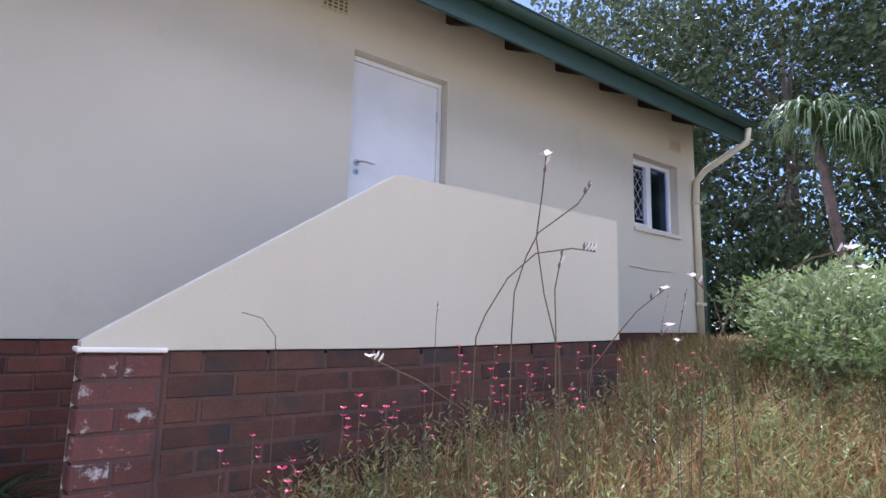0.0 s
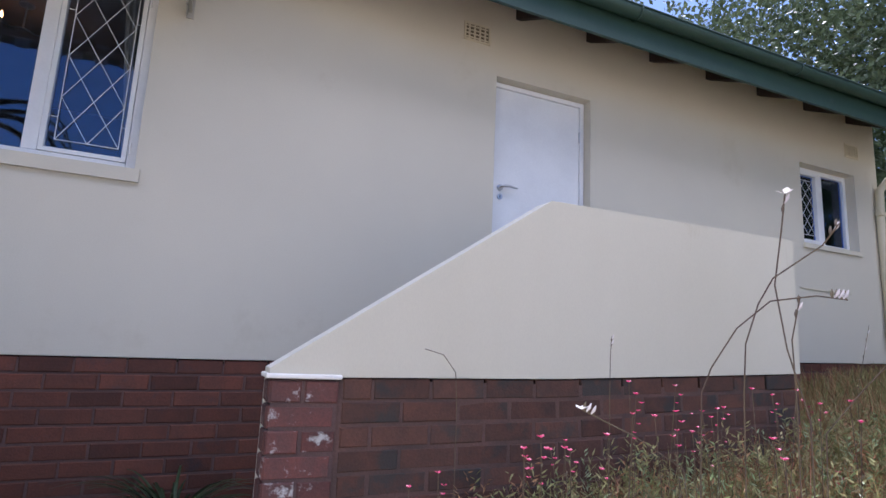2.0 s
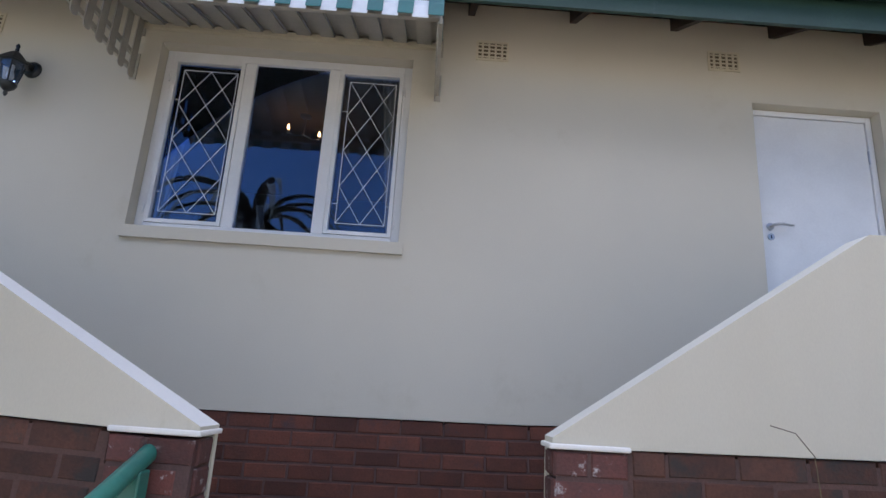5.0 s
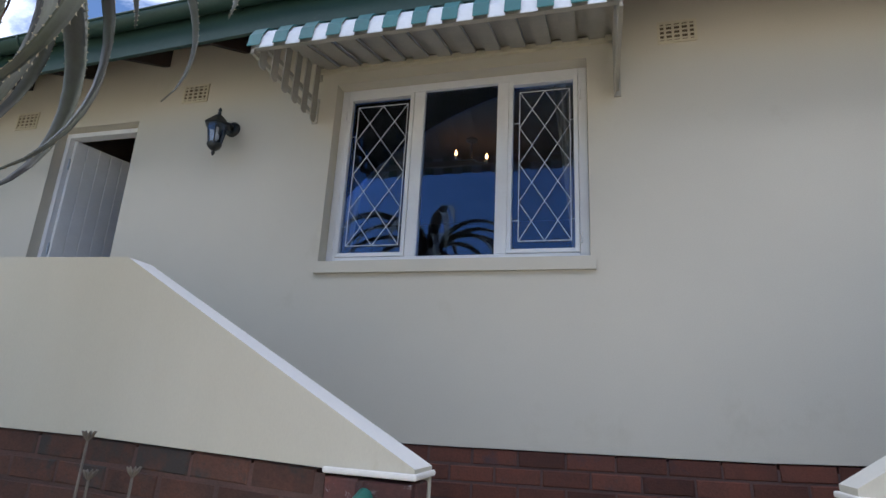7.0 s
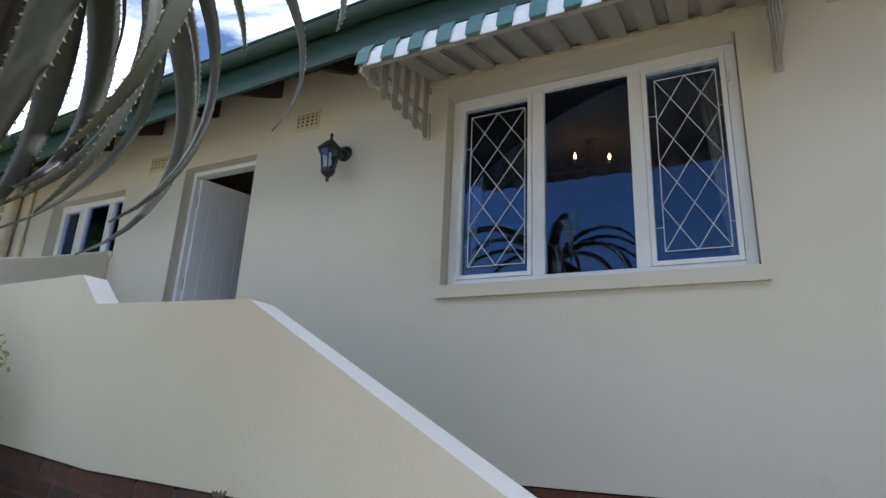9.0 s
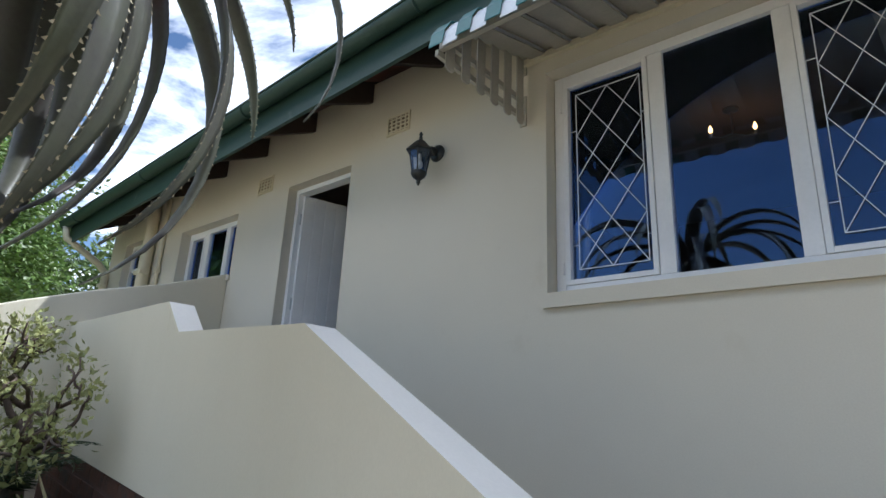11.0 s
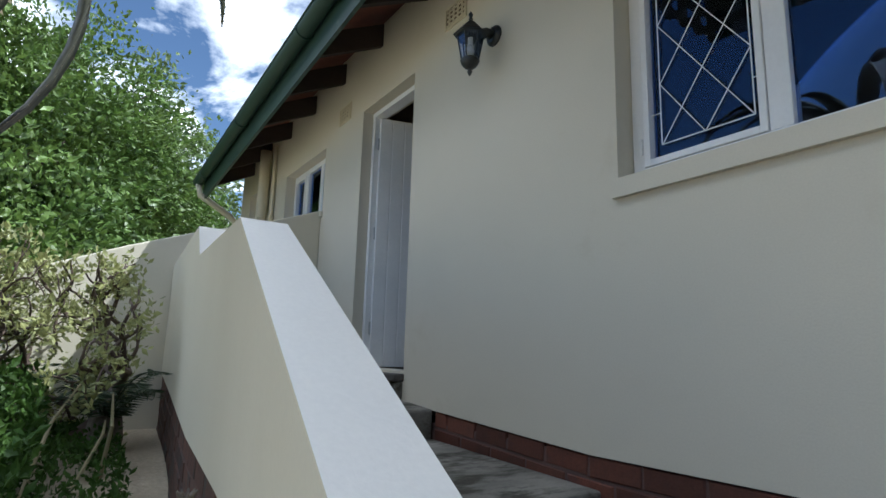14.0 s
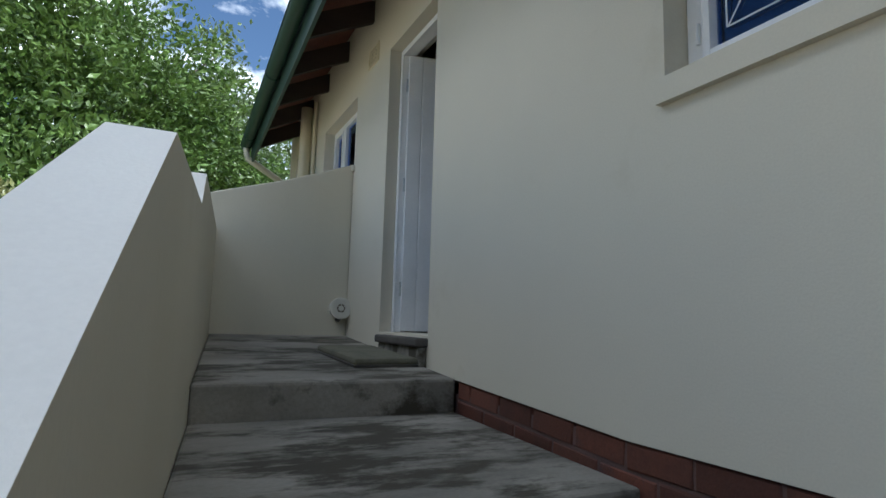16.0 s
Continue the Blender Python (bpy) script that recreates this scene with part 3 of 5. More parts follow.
def window(name, hole, splits, y, label, bars=(), sash=(), w=0.075):
    x0, x1, z0, z1 = hole
    win = thing(name, (0, 0, 0), label, "window", "", "structure")
    g = 0.003
    specs = ring_boxes(x0 + g, x1 - g, z0 + g, z1 - g, w, y, y + 0.07)
    for s in splits:
        specs.append((s - 0.04, s + 0.04, y + 0.002, y + 0.068, z0 + g + w, z1 - g - w))
    rounded(part("window_frame", boxes(*specs), WHITE_PAINT, win), 0.004)
    edges = [x0 + g + w - 0.04] + list(splits) + [x1 - g - w + 0.04]
    for k, (a, b) in enumerate(zip(edges, edges[1:])):
        pa, pb, qa, qb = a + 0.042, b - 0.042, z0 + g + w + 0.002, z1 - g - w - 0.002
        if k in sash:
            rounded(part("sash", boxes(*ring_boxes(pa, pb, qa, qb, 0.028, y - 0.006, y + 0.05)), WHITE_PAINT, win), 0.003)
            pa, pb, qa, qb = pa + 0.03, pb - 0.03, qa + 0.03, qb - 0.03
        pane = part("pane", boxes((pa - 0.002, pb + 0.002, y + 0.030, y + 0.034, qa - 0.002, qb + 0.002)), PANE, win, "clear glass with its reflection tinted sky blue")
        pane.visible_shadow = False
        if k in bars:
            diamond_bars(pa + 0.042, pb - 0.022, qa + 0.055, qb - 0.05, y + 0.018, win, WHITE_PAINT)
    return win


main_window = window("window_1", MAIN_WIN, (-0.385, 0.225), 0.10, "white wooden window of three lights with diamond burglar bars", (0, 2), (0, 2), 0.058)
for z in (3.0, 4.0):
    for x in (MAIN_WIN[0] + 0.05, MAIN_WIN[1] - 0.05):
        part("hinge", tubed([(x, 0.092, z - 0.035), (x, 0.092, z + 0.035)], 0.007, 8), WHITE_PAINT, main_window)
window("window_2", LEFT_WIN, (-5.11, -4.70), 0.10, "white window of three lights above the garden wall", (), (0,), 0.05)
window("window_3", FAR_WIN, (), 0.08, "small white window with two panes", (), (), 0.045)
structure(part("window_bar", boxes((FAR_WIN[0] + 0.06, FAR_WIN[1] - 0.06, 0.085, 0.14, 3.74, 3.78)), WHITE_PAINT), "white glazing bar of the small window", "window bar")
window("window_4", RIGHT_WIN, (7.38,), 0.10, "white window of two lights near the house corner", (0,), (0,), 0.05)
bm = bmesh.new()
pr = [(0.10, 2.872), (-0.028, 2.848), (-0.028, 2.768), (-0.002, 2.768), (-0.002, 2.79), (0.10, 2.80)]
a = [bm.verts.new((-1.015, y, z)) for y, z in pr]
b = [bm.verts.new((0.822, y, z)) for y, z in pr]
bm.faces.new(a), bm.faces.new(b[::-1])
for k in range(6):
    bm.faces.new((a[k], b[k], b[(k + 1) % 6], a[(k + 1) % 6]))
structure(part("window_sill_1", bm, PLASTER), "cream painted plaster window sill", "window sill")
for nm, hole, y in (("window_sill_2", LEFT_WIN, 0.1), ("window_sill_4", RIGHT_WIN, 0.1), ("window_sill_3", FAR_WIN, 0.08)):
    structure(part(nm, boxes((hole[0] - 0.02, hole[1] + 0.02, -0.022, y, hole[2] - 0.045, hole[2] + 0.004)), PLASTER), "cream painted plaster window sill", "window sill")


def door_frame(name, hole, y, label, w=0.045):
    x0, x1, z0, z1 = hole
    d = thing(name, (0, 0, 0), label, "door", "", "structure")
    rounded(part("door_frame", boxes((x0 + 0.004, x0 + w, y, y + 0.09, z0, z1 - 0.004), (x1 - w, x1 - 0.004, y, y + 0.09, z0, z1 - 0.004),
                                     (x0 + w, x1 - w, y, y + 0.09, z1 - w, z1 - 0.004)), WHITE_PAINT, d, "white painted frame"), 0.004)
    return d


def handle(parent, x, y, z, s, turn=None):
    m = turn or Matrix.Identity(4)

    def put(bm):
        bmesh.ops.transform(bm, matrix=m, verts=bm.verts)
        return bm
    h = part("door_handle", put(tubed([(x, y, z), (x, y - 0.05, z), (x + s * 0.02, y - 0.055, z + 0.004), (x + s * 0.06, y - 0.055, z + 0.010), (x + s * 0.12, y - 0.052, z + 0.002), (x + s * 0.14, y - 0.05, z + 0.004)],
                                   [0.010, 0.010, 0.011, 0.010, 0.008, 0.006], 8)), STEEL, parent, "steel lever handle", True)
    part("rose", put(tubed([(x, y + 0.002, z), (x, y - 0.010, z)], 0.026, 16)), STEEL, h)
    part("escutcheon", put(tubed([(x, y + 0.002, z - 0.075), (x, y - 0.008, z - 0.075)], 0.024, 16)), STEEL, h)
    part("keyhole", put(boxes((x - 0.004, x + 0.004, y - 0.0095, y - 0.002, z - 0.088, z - 0.064))), DARK, h)
    return h


d = door_frame("door_1", RIGHT_DOOR, 0.085, "closed white painted door with steel lever handle")
rd = RIGHT_DOOR
leaf = rounded(part("leaf", boxes((rd[0] + 0.048, rd[1] - 0.048, 0.098, 0.138, rd[2] + 0.006, rd[3] - 0.049)), WHITE_PAINT, d), 0.003)
handle(d, rd[0] + 0.112, 0.098, 3.175, 1)
for z in (2.3, 3.75):
    part("hinge", tubed([(rd[1] - 0.047, 0.092, z - 0.05), (rd[1] - 0.047, 0.092, z + 0.05)], 0.007, 8), STEEL, d)

d = door_frame("door_2", LEFT_DOOR, 0.085, "white boarded door standing open into a dark hall")
ld = LEFT_DOOR
swing = pose(ld[0] + 0.055, 0.13, 0, 0, 0, 76)
wide = ld[1] - ld[0] - 0.10
n = 7
for k in range(n):
    a, b = wide * k / n, wide * (k + 1) / n
    rounded(part("board", boxes((a + 0.003, b - 0.003, -0.020, 0.018, ld[2] + 0.008, ld[3] - 0.052), m=swing), WHITE_PAINT, d), 0.003)
part("leaf_core", boxes((0.002, wide - 0.002, -0.014, 0.012, ld[2] + 0.010, ld[3] - 0.054), m=swing), WHITE_PAINT, d)
handle(d, wide - 0.06, -0.020, 3.06, -1, swing)
for z in (2.3, 3.05, 3.80):
    part("hinge", tubed([(ld[0] + 0.048, 0.125, z - 0.05), (ld[0] + 0.048, 0.125, z + 0.05)], 0.008, 8), STEEL, d)

# ---- things on the wall ----
def air_vent(x, z):
    v = thing("air_vent", (x, -0.001, z), "cream terracotta air brick with rows of small slots", "air vent", "air vents under the eave")
    w, h = 0.236, 0.158
    part("backing", boxes((0.012, w - 0.012, 0.0, 0.003, 0.012, h - 0.012)), VENT_HOLE, v)
    part("frame", boxes(*ring_boxes(0, w, 0, h, 0.016, -0.010, 0.004)), CREAM_METAL, v)
    for k in range(1, 5):
        part("bar", boxes((w * k / 5 - 0.007, w * k / 5 + 0.007, -0.008, 0.002, 0.014, h - 0.014)), CREAM_METAL, v)
    for k in range(1, 5):
        part("slat", boxes((0.014, w - 0.014, -0.006, 0.002, h * k / 5 - 0.005, h * k / 5 + 0.005)), CREAM_METAL, v)
    return v


vent = air_vent(-2.362, 4.19)
for x, z in ((-4.07, 4.10), (1.238, 4.255), (2.94, 4.312), (7.70, 4.21)):
    copy_thing(vent, pose(x, -0.001, z))

lamp = thing("wall_lantern", (-1.843, 0, 3.870), "black metal wall lantern with clear glass panes", "wall lamp")
part("back_plate", tubed([(0.0, 0.0, 0.045), (0.0, -0.012, 0.045), (0.0, -0.026, 0.045), (0.0, -0.032, 0.045)], [0.062, 0.060, 0.046, 0.020], 20), BLACK_IRON, lamp)
part("arm", tubed([(0.0, -0.02, 0.045), (0.0, -0.065, 0.05), (-0.004, -0.115, 0.03), (-0.010, -0.145, 0.02)], [0.03, 0.024, 0.018, 0.016], 10), BLACK_IRON, lamp, smooth=True)
LX, LY = -0.010, -0.165
part("roof", lathe([(0.012, 0.085), (0.030, 0.070), (0.045, 0.055), (0.085, 0.012), (0.098, -0.004), (0.090, -0.012), (0.05, -0.012)], 6, (LX, LY, 0)), BLACK_IRON, lamp)
part("finial", lathe([(0.006, 0.08), (0.013, 0.094), (0.008, 0.108), (0.014, 0.122), (0.004, 0.142)], 10, (LX, LY, 0)), BLACK_IRON, lamp, smooth=True)
for k in range(6):
    a0, a1 = 2 * math.pi * k / 6, 2 * math.pi * (k + 1) / 6
    p, q = Vector((LX + 0.072 * math.cos(a0), LY + 0.072 * math.sin(a0), -0.012)), Vector((LX + 0.046 * math.cos(a0), LY + 0.046 * math.sin(a0), -0.155))
    p2, q2 = Vector((LX + 0.072 * math.cos(a1), LY + 0.072 * math.sin(a1), -0.012)), Vector((LX + 0.046 * math.cos(a1), LY + 0.046 * math.sin(a1), -0.155))
    part("bar", tubed([p, q], 0.005, 6), BLACK_IRON, lamp)
    bm = bmesh.new()
    bm.faces.new([bm.verts.new(c) for c in (p, p2, q2, q)])
    part("pane", bm, PANE, lamp, "clear glass pane")
part("bulb_holder", lathe([(0.014, -0.02), (0.014, -0.06), (0.010, -0.062)], 10, (LX, LY, 0)), WHITE_PAINT, lamp)
part("bulb", lathe([(0.010, -0.06), (0.022, -0.085), (0.024, -0.105), (0.010, -0.128)], 12, (LX, LY, 0)), AWNING_WHITE, lamp, "white unlit bulb", True)
part("base", lathe([(0.052, -0.150), (0.055, -0.160), (0.042, -0.185), (0.020, -0.205), (0.010, -0.212), (0.015, -0.224), (0.005, -0.245)], 12, (LX, LY, 0)), BLACK_IRON, lamp, smooth=True)

# striped awning
awning = thing("window_awning", (0, 0, 0), "striped teal and white metal window awning with scalloped side slats", "awning")
AX0, AX1 = -1.165, 0.990


def awning_sheet(x0, x1, lift, mat, name, thick=0.005, front=True):
    prof = [(-0.004, 4.370), (-0.30, 4.285), (-0.58, 4.200), (-0.72, 4.148), (-0.80, 4.10), (-0.845, 4.03), (-0.862, 3.945)]
    if not front:
        prof = prof[:5]
    bm = bmesh.new()
    up = [(y - lift * 0.4, z + lift) for y, z in prof]
    dn = [(y - lift * 0.4 + 0.3 * thick, z + lift - thick) for y, z in prof]
    ring = up + dn[::-1]
    a = [bm.verts.new((x0, y, z)) for y, z in ring]
    b = [bm.verts.new((x1, y, z)) for y, z in ring]
    m = len(prof)
    for k in range(len(ring)):
        bm.faces.new((a[k], b[k], b[(k + 1) % len(ring)], a[(k + 1) % len(ring)]))
    for k in range(m - 1):
        bm.faces.new((a[k], a[k + 1], a[len(ring) - 2 - k], a[len(ring) - 1 - k]))
        bm.faces.new((b[k], b[len(ring) - 1 - k], b[len(ring) - 2 - k], b[k + 1]))
    return part(name, bm, mat, awning)


pairs = 12
period = (AX1 - AX0 - 0.088) / pairs
for k in range(pairs + 1):
    x = AX0 + period * k
    awning_sheet(x, x + 0.088, 0.016, AWNING_TEAL, "teal_strip")
    if k < pairs:
        awning_sheet(x + 0.084, x + period + 0.004, 0.0, AWNING_WHITE, "white_strip")
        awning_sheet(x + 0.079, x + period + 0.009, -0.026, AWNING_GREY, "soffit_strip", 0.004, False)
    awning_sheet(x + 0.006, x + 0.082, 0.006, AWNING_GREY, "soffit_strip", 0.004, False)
part("back_rail", boxes((AX0, AX1, -0.035, -0.002, 4.305, 4.340)), CREAM_METAL, awning)
part("front_rail", boxes((AX0 + 0.01, AX1 - 0.01, -0.80, -0.77, 3.985, 4.03)), AWNING_GREY, awning)
for x in (AX0 + 0.012, AX1 - 0.012):
    for z, ya in ((3.955, -0.82), (4.065, -0.74)):
        part("side_rail", boxes((x - 0.010, x + 0.010, ya, -0.012, z - 0.017, z + 0.017)), AWNING_GREY, awning)
    for k in range(6):
        y = -0.075 - 0.132 * k
        zt = float(np.interp(-y, (0, 0.30, 0.58, 0.72, 0.85), (4.355, 4.275, 4.19, 4.135, 4.0)))
        arc = [(y + 0.036 * math.cos(t), 3.905 - 0.022 * math.sin(t)) for t in np.linspace(0, math.pi, 7)]
        bm = bmesh.new()
        ring = [(y + 0.036, zt)] + arc + [(y - 0.036, zt)]
        s = 0.014 if x < 0 else -0.014
        a = [bm.verts.new((x + s, yy, zz)) for yy, zz in ring]
        b = [bm.verts.new((x + s * 1.5, yy, zz)) for yy, zz in ring]
        bm.faces.new(a), bm.faces.new(b[::-1])
        for i in range(len(ring)):
            bm.faces.new((a[i], b[i], b[(i + 1) % len(ring)], a[(i + 1) % len(ring)]))
        part("side_slat", bm, AWNING_GREY, awning)
    part("wall_bracket", boxes((x - 0.022, x + 0.022, -0.014, -0.001, 3.90, 4.10)), AWNING_GREY, awning)
    part("wall_bracket", boxes((x - 0.022, x + 0.022, -0.014, -0.001, 4.25, 4.40)), AWNING_GREY, awning)

# inside the room: curtains and ceiling light
def curtain(x0, x1, z0, z1, y, folds, label):
    bm = bmesh.new()
    n = folds * 8
    top, low = [], []
    for k in range(n + 1):
        u = k / n
        d = 0.022 * math.sin(2 * math.pi * folds * u)
        top.append((x0 + (x1 - x0) * u, y + d, z1))
        gather = x1 if x1 > 0.5 else x0
        xx = x0 + (x1 - x0) * u
        low.append((gather + (xx - gather) * 0.45, y + d * 0.7, z0))
    rows = []
    for j in range(7):
        t = j / 6
        rows.append([bm.verts.new(Vector(a).lerp(Vector(b), t ** 0.7)) for a, b in zip(top, low)])
    for r, s in zip(rows, rows[1:]):
        for k in range(n):
            bm.faces.new((r[k], r[k + 1], s[k + 1], s[k]))
    ob = part("curtain", bm, CURTAIN, None, "", True)
    mod = ob.modifiers.new("cloth", "SOLIDIFY")
    mod.thickness = 0.003
    return tagged(ob, label, "curtain", "curtains inside the window")


curtain(0.54, 0.98, 1.902, 4.35, 0.33, 6, "beige gathered curtain tied back inside the window")
curtain(-1.20, -0.80, 1.902, 4.35, 0.33, 6, "beige gathered curtain tied back inside the window")
light = thing("ceiling_light", (-0.42, 1.96, 4.705), "small ceiling light with two lit candle bulbs", "ceiling light")
part("ceiling_rose", lathe([(0.06, 0.0), (0.06, -0.015), (0.02, -0.03)], 14), STEEL, light)
part("stem", tubed([(0, 0, -0.02), (0, 0, -0.23)], 0.008, 8), STEEL, light)
for s in (-1, 1):
    part("arm", tubed([(0, 0, -0.22), (s * 0.08, s * 0.035, -0.25), (s * 0.15, s * 0.065, -0.235)], 0.006, 6), STEEL, light)
    part("candle", tubed([(s * 0.15, s * 0.065, -0.245), (s * 0.15, s * 0.065, -0.205)], 0.011, 8), WHITE_PAINT, light)
    part("bulb", lathe([(0.008, -0.205), (0.017, -0.185), (0.014, -0.165), (0.003, -0.135)], 10, (s * 0.15, s * 0.065, 0)), BULB, light, "lit warm candle bulb", True)

# ---- things on the steps ----
mat_ = thing("door_mat", (0, 0, 0), "worn dark green bristle door mat on the landing", "door mat")
tilt = pose(-3.09, -0.255, 1.852, 0, 3.4, 4)
part("bristles", boxes((-0.34, 0.34, -0.19, 0.19, 0.0, 0.042), bevel=0.016, m=tilt), RUBBER, mat_)
part("edging", boxes((-0.35, 0.35, -0.20, 0.20, -0.003, 0.008), m=tilt), SLATE, mat_)
vp = thing("vent_pipe", (-4.39, -0.075, 2.165), "short white plastic waste pipe end with grated cap", "pipe")
part("pipe", tubed([(-0.002, 0, 0), (0.075, 0, 0)], 0.078, 24), PLASTIC, vp, smooth=False)
part("cap", tubed([(0.070, 0, 0), (0.088, 0, 0)], 0.088, 24), PLASTIC, vp)
part("grate_ring", lathe([(0.060, 0.0), (0.060, 0.005), (0.072, 0.005), (0.072, 0.0)], 24), PLASTIC, vp).matrix_basis = pose(0.086, 0, 0, 0, 90, 0)
for k in range(6):
    a = math.pi * k / 3 + 0.5
    part("slot", boxes((0.0870, 0.0892, -0.012, 0.012, 0.022, 0.034), m=pose(0, 0, 0, math.degrees(a), 0, 0)), VENT_HOLE, vp)
part("elbow", tubed([(0.03, 0, -0.03), (0.03, 0.0, -0.075), (0.0, 0, -0.09)], 0.024, 10), SLATE, vp)

rail = thing("handrail", (0, 0, 0), "green painted steel pipe handrail beside the path steps", "handrail")
RX = 0.13
part("top_rail", tubed([(RX, -1.568, 1.655), (RX - 0.002, -1.60, 1.655), (RX - 0.01, -2.05, 1.48), (RX - 0.02, -2.7, 1.17)], 0.030, 14), RAIL_GREEN, rail, smooth=True)
for y, z in ((-1.70, 1.60), (-2.65, 1.17)):
    part("post", boxes((RX - 0.05, RX + 0.03, y - 0.035, y + 0.035, 0.4, z), bevel=0.006), RAIL_GREEN, rail)
cable = part("cable", tubed([(6.80, -0.006, 2.66), (7.2, -0.006, 2.652), (7.62, -0.006, 2.66)], 0.006, 6), CREAM_METAL)
tagged(cable, "thin painted cable fixed along the house wall", "cable")


# ---- plants ----
def leaf_mesh(name, where, ways, size, mat, parent=None, label="", wide=0.45, fold=0.12, seed=1):
    """Many small leaves: where (n, 3), ways (n, 3) the direction each grows in, size (n,)."""
    g = np.random.default_rng(seed)
    n = len(where)
    d = ways / np.maximum(np.linalg.norm(ways, axis=1, keepdims=True), 1e-6)
    s = np.cross(d, g.normal(size=(n, 3)))
    s /= np.maximum(np.linalg.norm(s, axis=1, keepdims=True), 1e-6)
    u = np.cross(d, s)
    L = size[:, None]
    mid = where + d * L * 0.45 - u * L * fold
    v = np.stack([where, mid + s * L * wide * 0.5 + u * L * fold, where + d * L, mid - s * L * wide * 0.5 + u * L * fold, mid], 1).reshape(-1, 3)
    k = np.arange(n)[:, None] * 5
    f = np.concatenate([k + [0, 1, 4], k + [1, 2, 4], k + [2, 3, 4], k + [3, 0, 4]], 1).reshape(-1, 3)
    return mesh_object(name, v.tolist(), f.tolist(), mat, parent, label)


def clumpy(g, centre, radii, clumps, per, spread, shell=0.55):
    """Points of an uneven crown: clumps near its surface, leaves round each."""
    d = g.normal(size=(clumps, 3))
    d /= np.linalg.norm(d, axis=1, keepdims=True)
    r = shell + (1 - shell) * g.random((clumps, 1)) ** 0.6
    r *= 1 + 0.16 * np.sin(5 * d[:, :1] + 3 * d[:, 1:2]) + 0.10 * g.normal(size=(clumps, 1))
    c = np.array(centre) + d * r * np.array(radii)
    p = np.repeat(c, per, 0) + g.normal(size=(clumps * per, 3)) * spread * np.array((1, 1, 0.7))
    out = np.repeat(d, per, 0) + g.normal(size=(clumps * per, 3)) * 0.9
    out[:, 2] -= 0.25
    return c, p, out


def tree(at, height, centre, radii, clumps, per, spread, size, mat, label, seed, limbs=9, trunk=0.18):
    g = np.random.default_rng(seed)
    x, y = at
    z = ground_z(max(-14, min(16, x)), max(-10, min(0, y))) - 0.1
    t = thing("tree", (0, 0, 0), label, "tree", "trees")
    c, p, out = clumpy(g, centre, radii, clumps, per, spread)
    top = Vector((centre[0], centre[1], centre[2] + radii[2] * 0.5))
    fork = Vector((x, y, z)).lerp(top, 0.35)
    bm = bmesh.new()
    tube(bm, [(x, y, z), Vector((x, y, z)).lerp(fork, 0.5) + Vector((0.08, -0.05, 0)), fork, fork.lerp(top, 0.5) + Vector((0.2, 0.1, 0)), top], [trunk, trunk * 0.85, trunk * 0.7, trunk * 0.4, 0.03], 9)
    part("trunk", bm, BARK, t, smooth=True)
    for k in range(limbs):
        e = Vector(c[int(g.integers(len(c)))].tolist())
        s = fork.lerp(top, float(g.random()) * 0.7)
        m = s.lerp(e, 0.5) + Vector((0, 0, 0.25))
        part("limb", tubed([s, m, e], [trunk * 0.35, trunk * 0.22, 0.012], 6), BARK, t, smooth=True)
    leaf_mesh("crown", p, out, size * (0.6 + 0.8 * g.random(len(p))), mat, t, "", 0.55, 0.10, seed)
    return t


tree((-11.6, -3.4), 8, (-11.2, -3.3, 4.6), (2.7, 3.4, 3.0), 780, 92, 0.21, 0.120, LEAF_TREE, "broad green leafy tree behind the garden wall", 3)
tree((-15.5, -0.6), 9, (-15.5, -1.6, 5.0), (3.0, 3.2, 3.4), 760, 60, 0.25, 0.14, LEAF_PALE, "tall pale green tree behind the house corner", 4)
tree((-8.3, -3.6), 4, (-8.0, -3.2, 2.7), (1.5, 2.4, 1.5), 300, 40, 0.2, 0.13, LEAF_TREE, "low green tree behind the garden wall", 5, 5, 0.09)
tree((-12.5, 4.2), 6, (-12.3, 3.0, 3.4), (2.5, 3.0, 2.6), 340, 44, 0.25, 0.14, LEAF_PALE, "pale green tree beyond the house corner", 6, 6, 0.12)
for k, (at, c, r, n) in enumerate((((14.5, 6.5), (14.5, 6.5, 7.5), (3.6, 3.6, 5.0), 520), ((15.5, 1.6), (15.2, 1.6, 7.0), (3.2, 3.0, 5.2), 560),
                                   ((14.0, -3.2), (14.0, -3.0, 6.6), (2.8, 3.0, 4.6), 520), ((20.5, -1.0), (20.5, -1.0, 8.5), (4.5, 5.0, 6.5), 520),
                                   ((19.5, 7.5), (19.5, 7.5, 9.0), (4.5, 5.0, 6.5), 480), ((12.6, -6.6), (12.6, -6.6, 5.6), (2.4, 2.6, 4.2), 380))):
    tree(at, 10, c, r, int(n * 0.95), 40, 0.32, 0.165, LEAF_DARK, "tall dark evergreen tree beyond the end of the house", 20 + k, 8, 0.2)


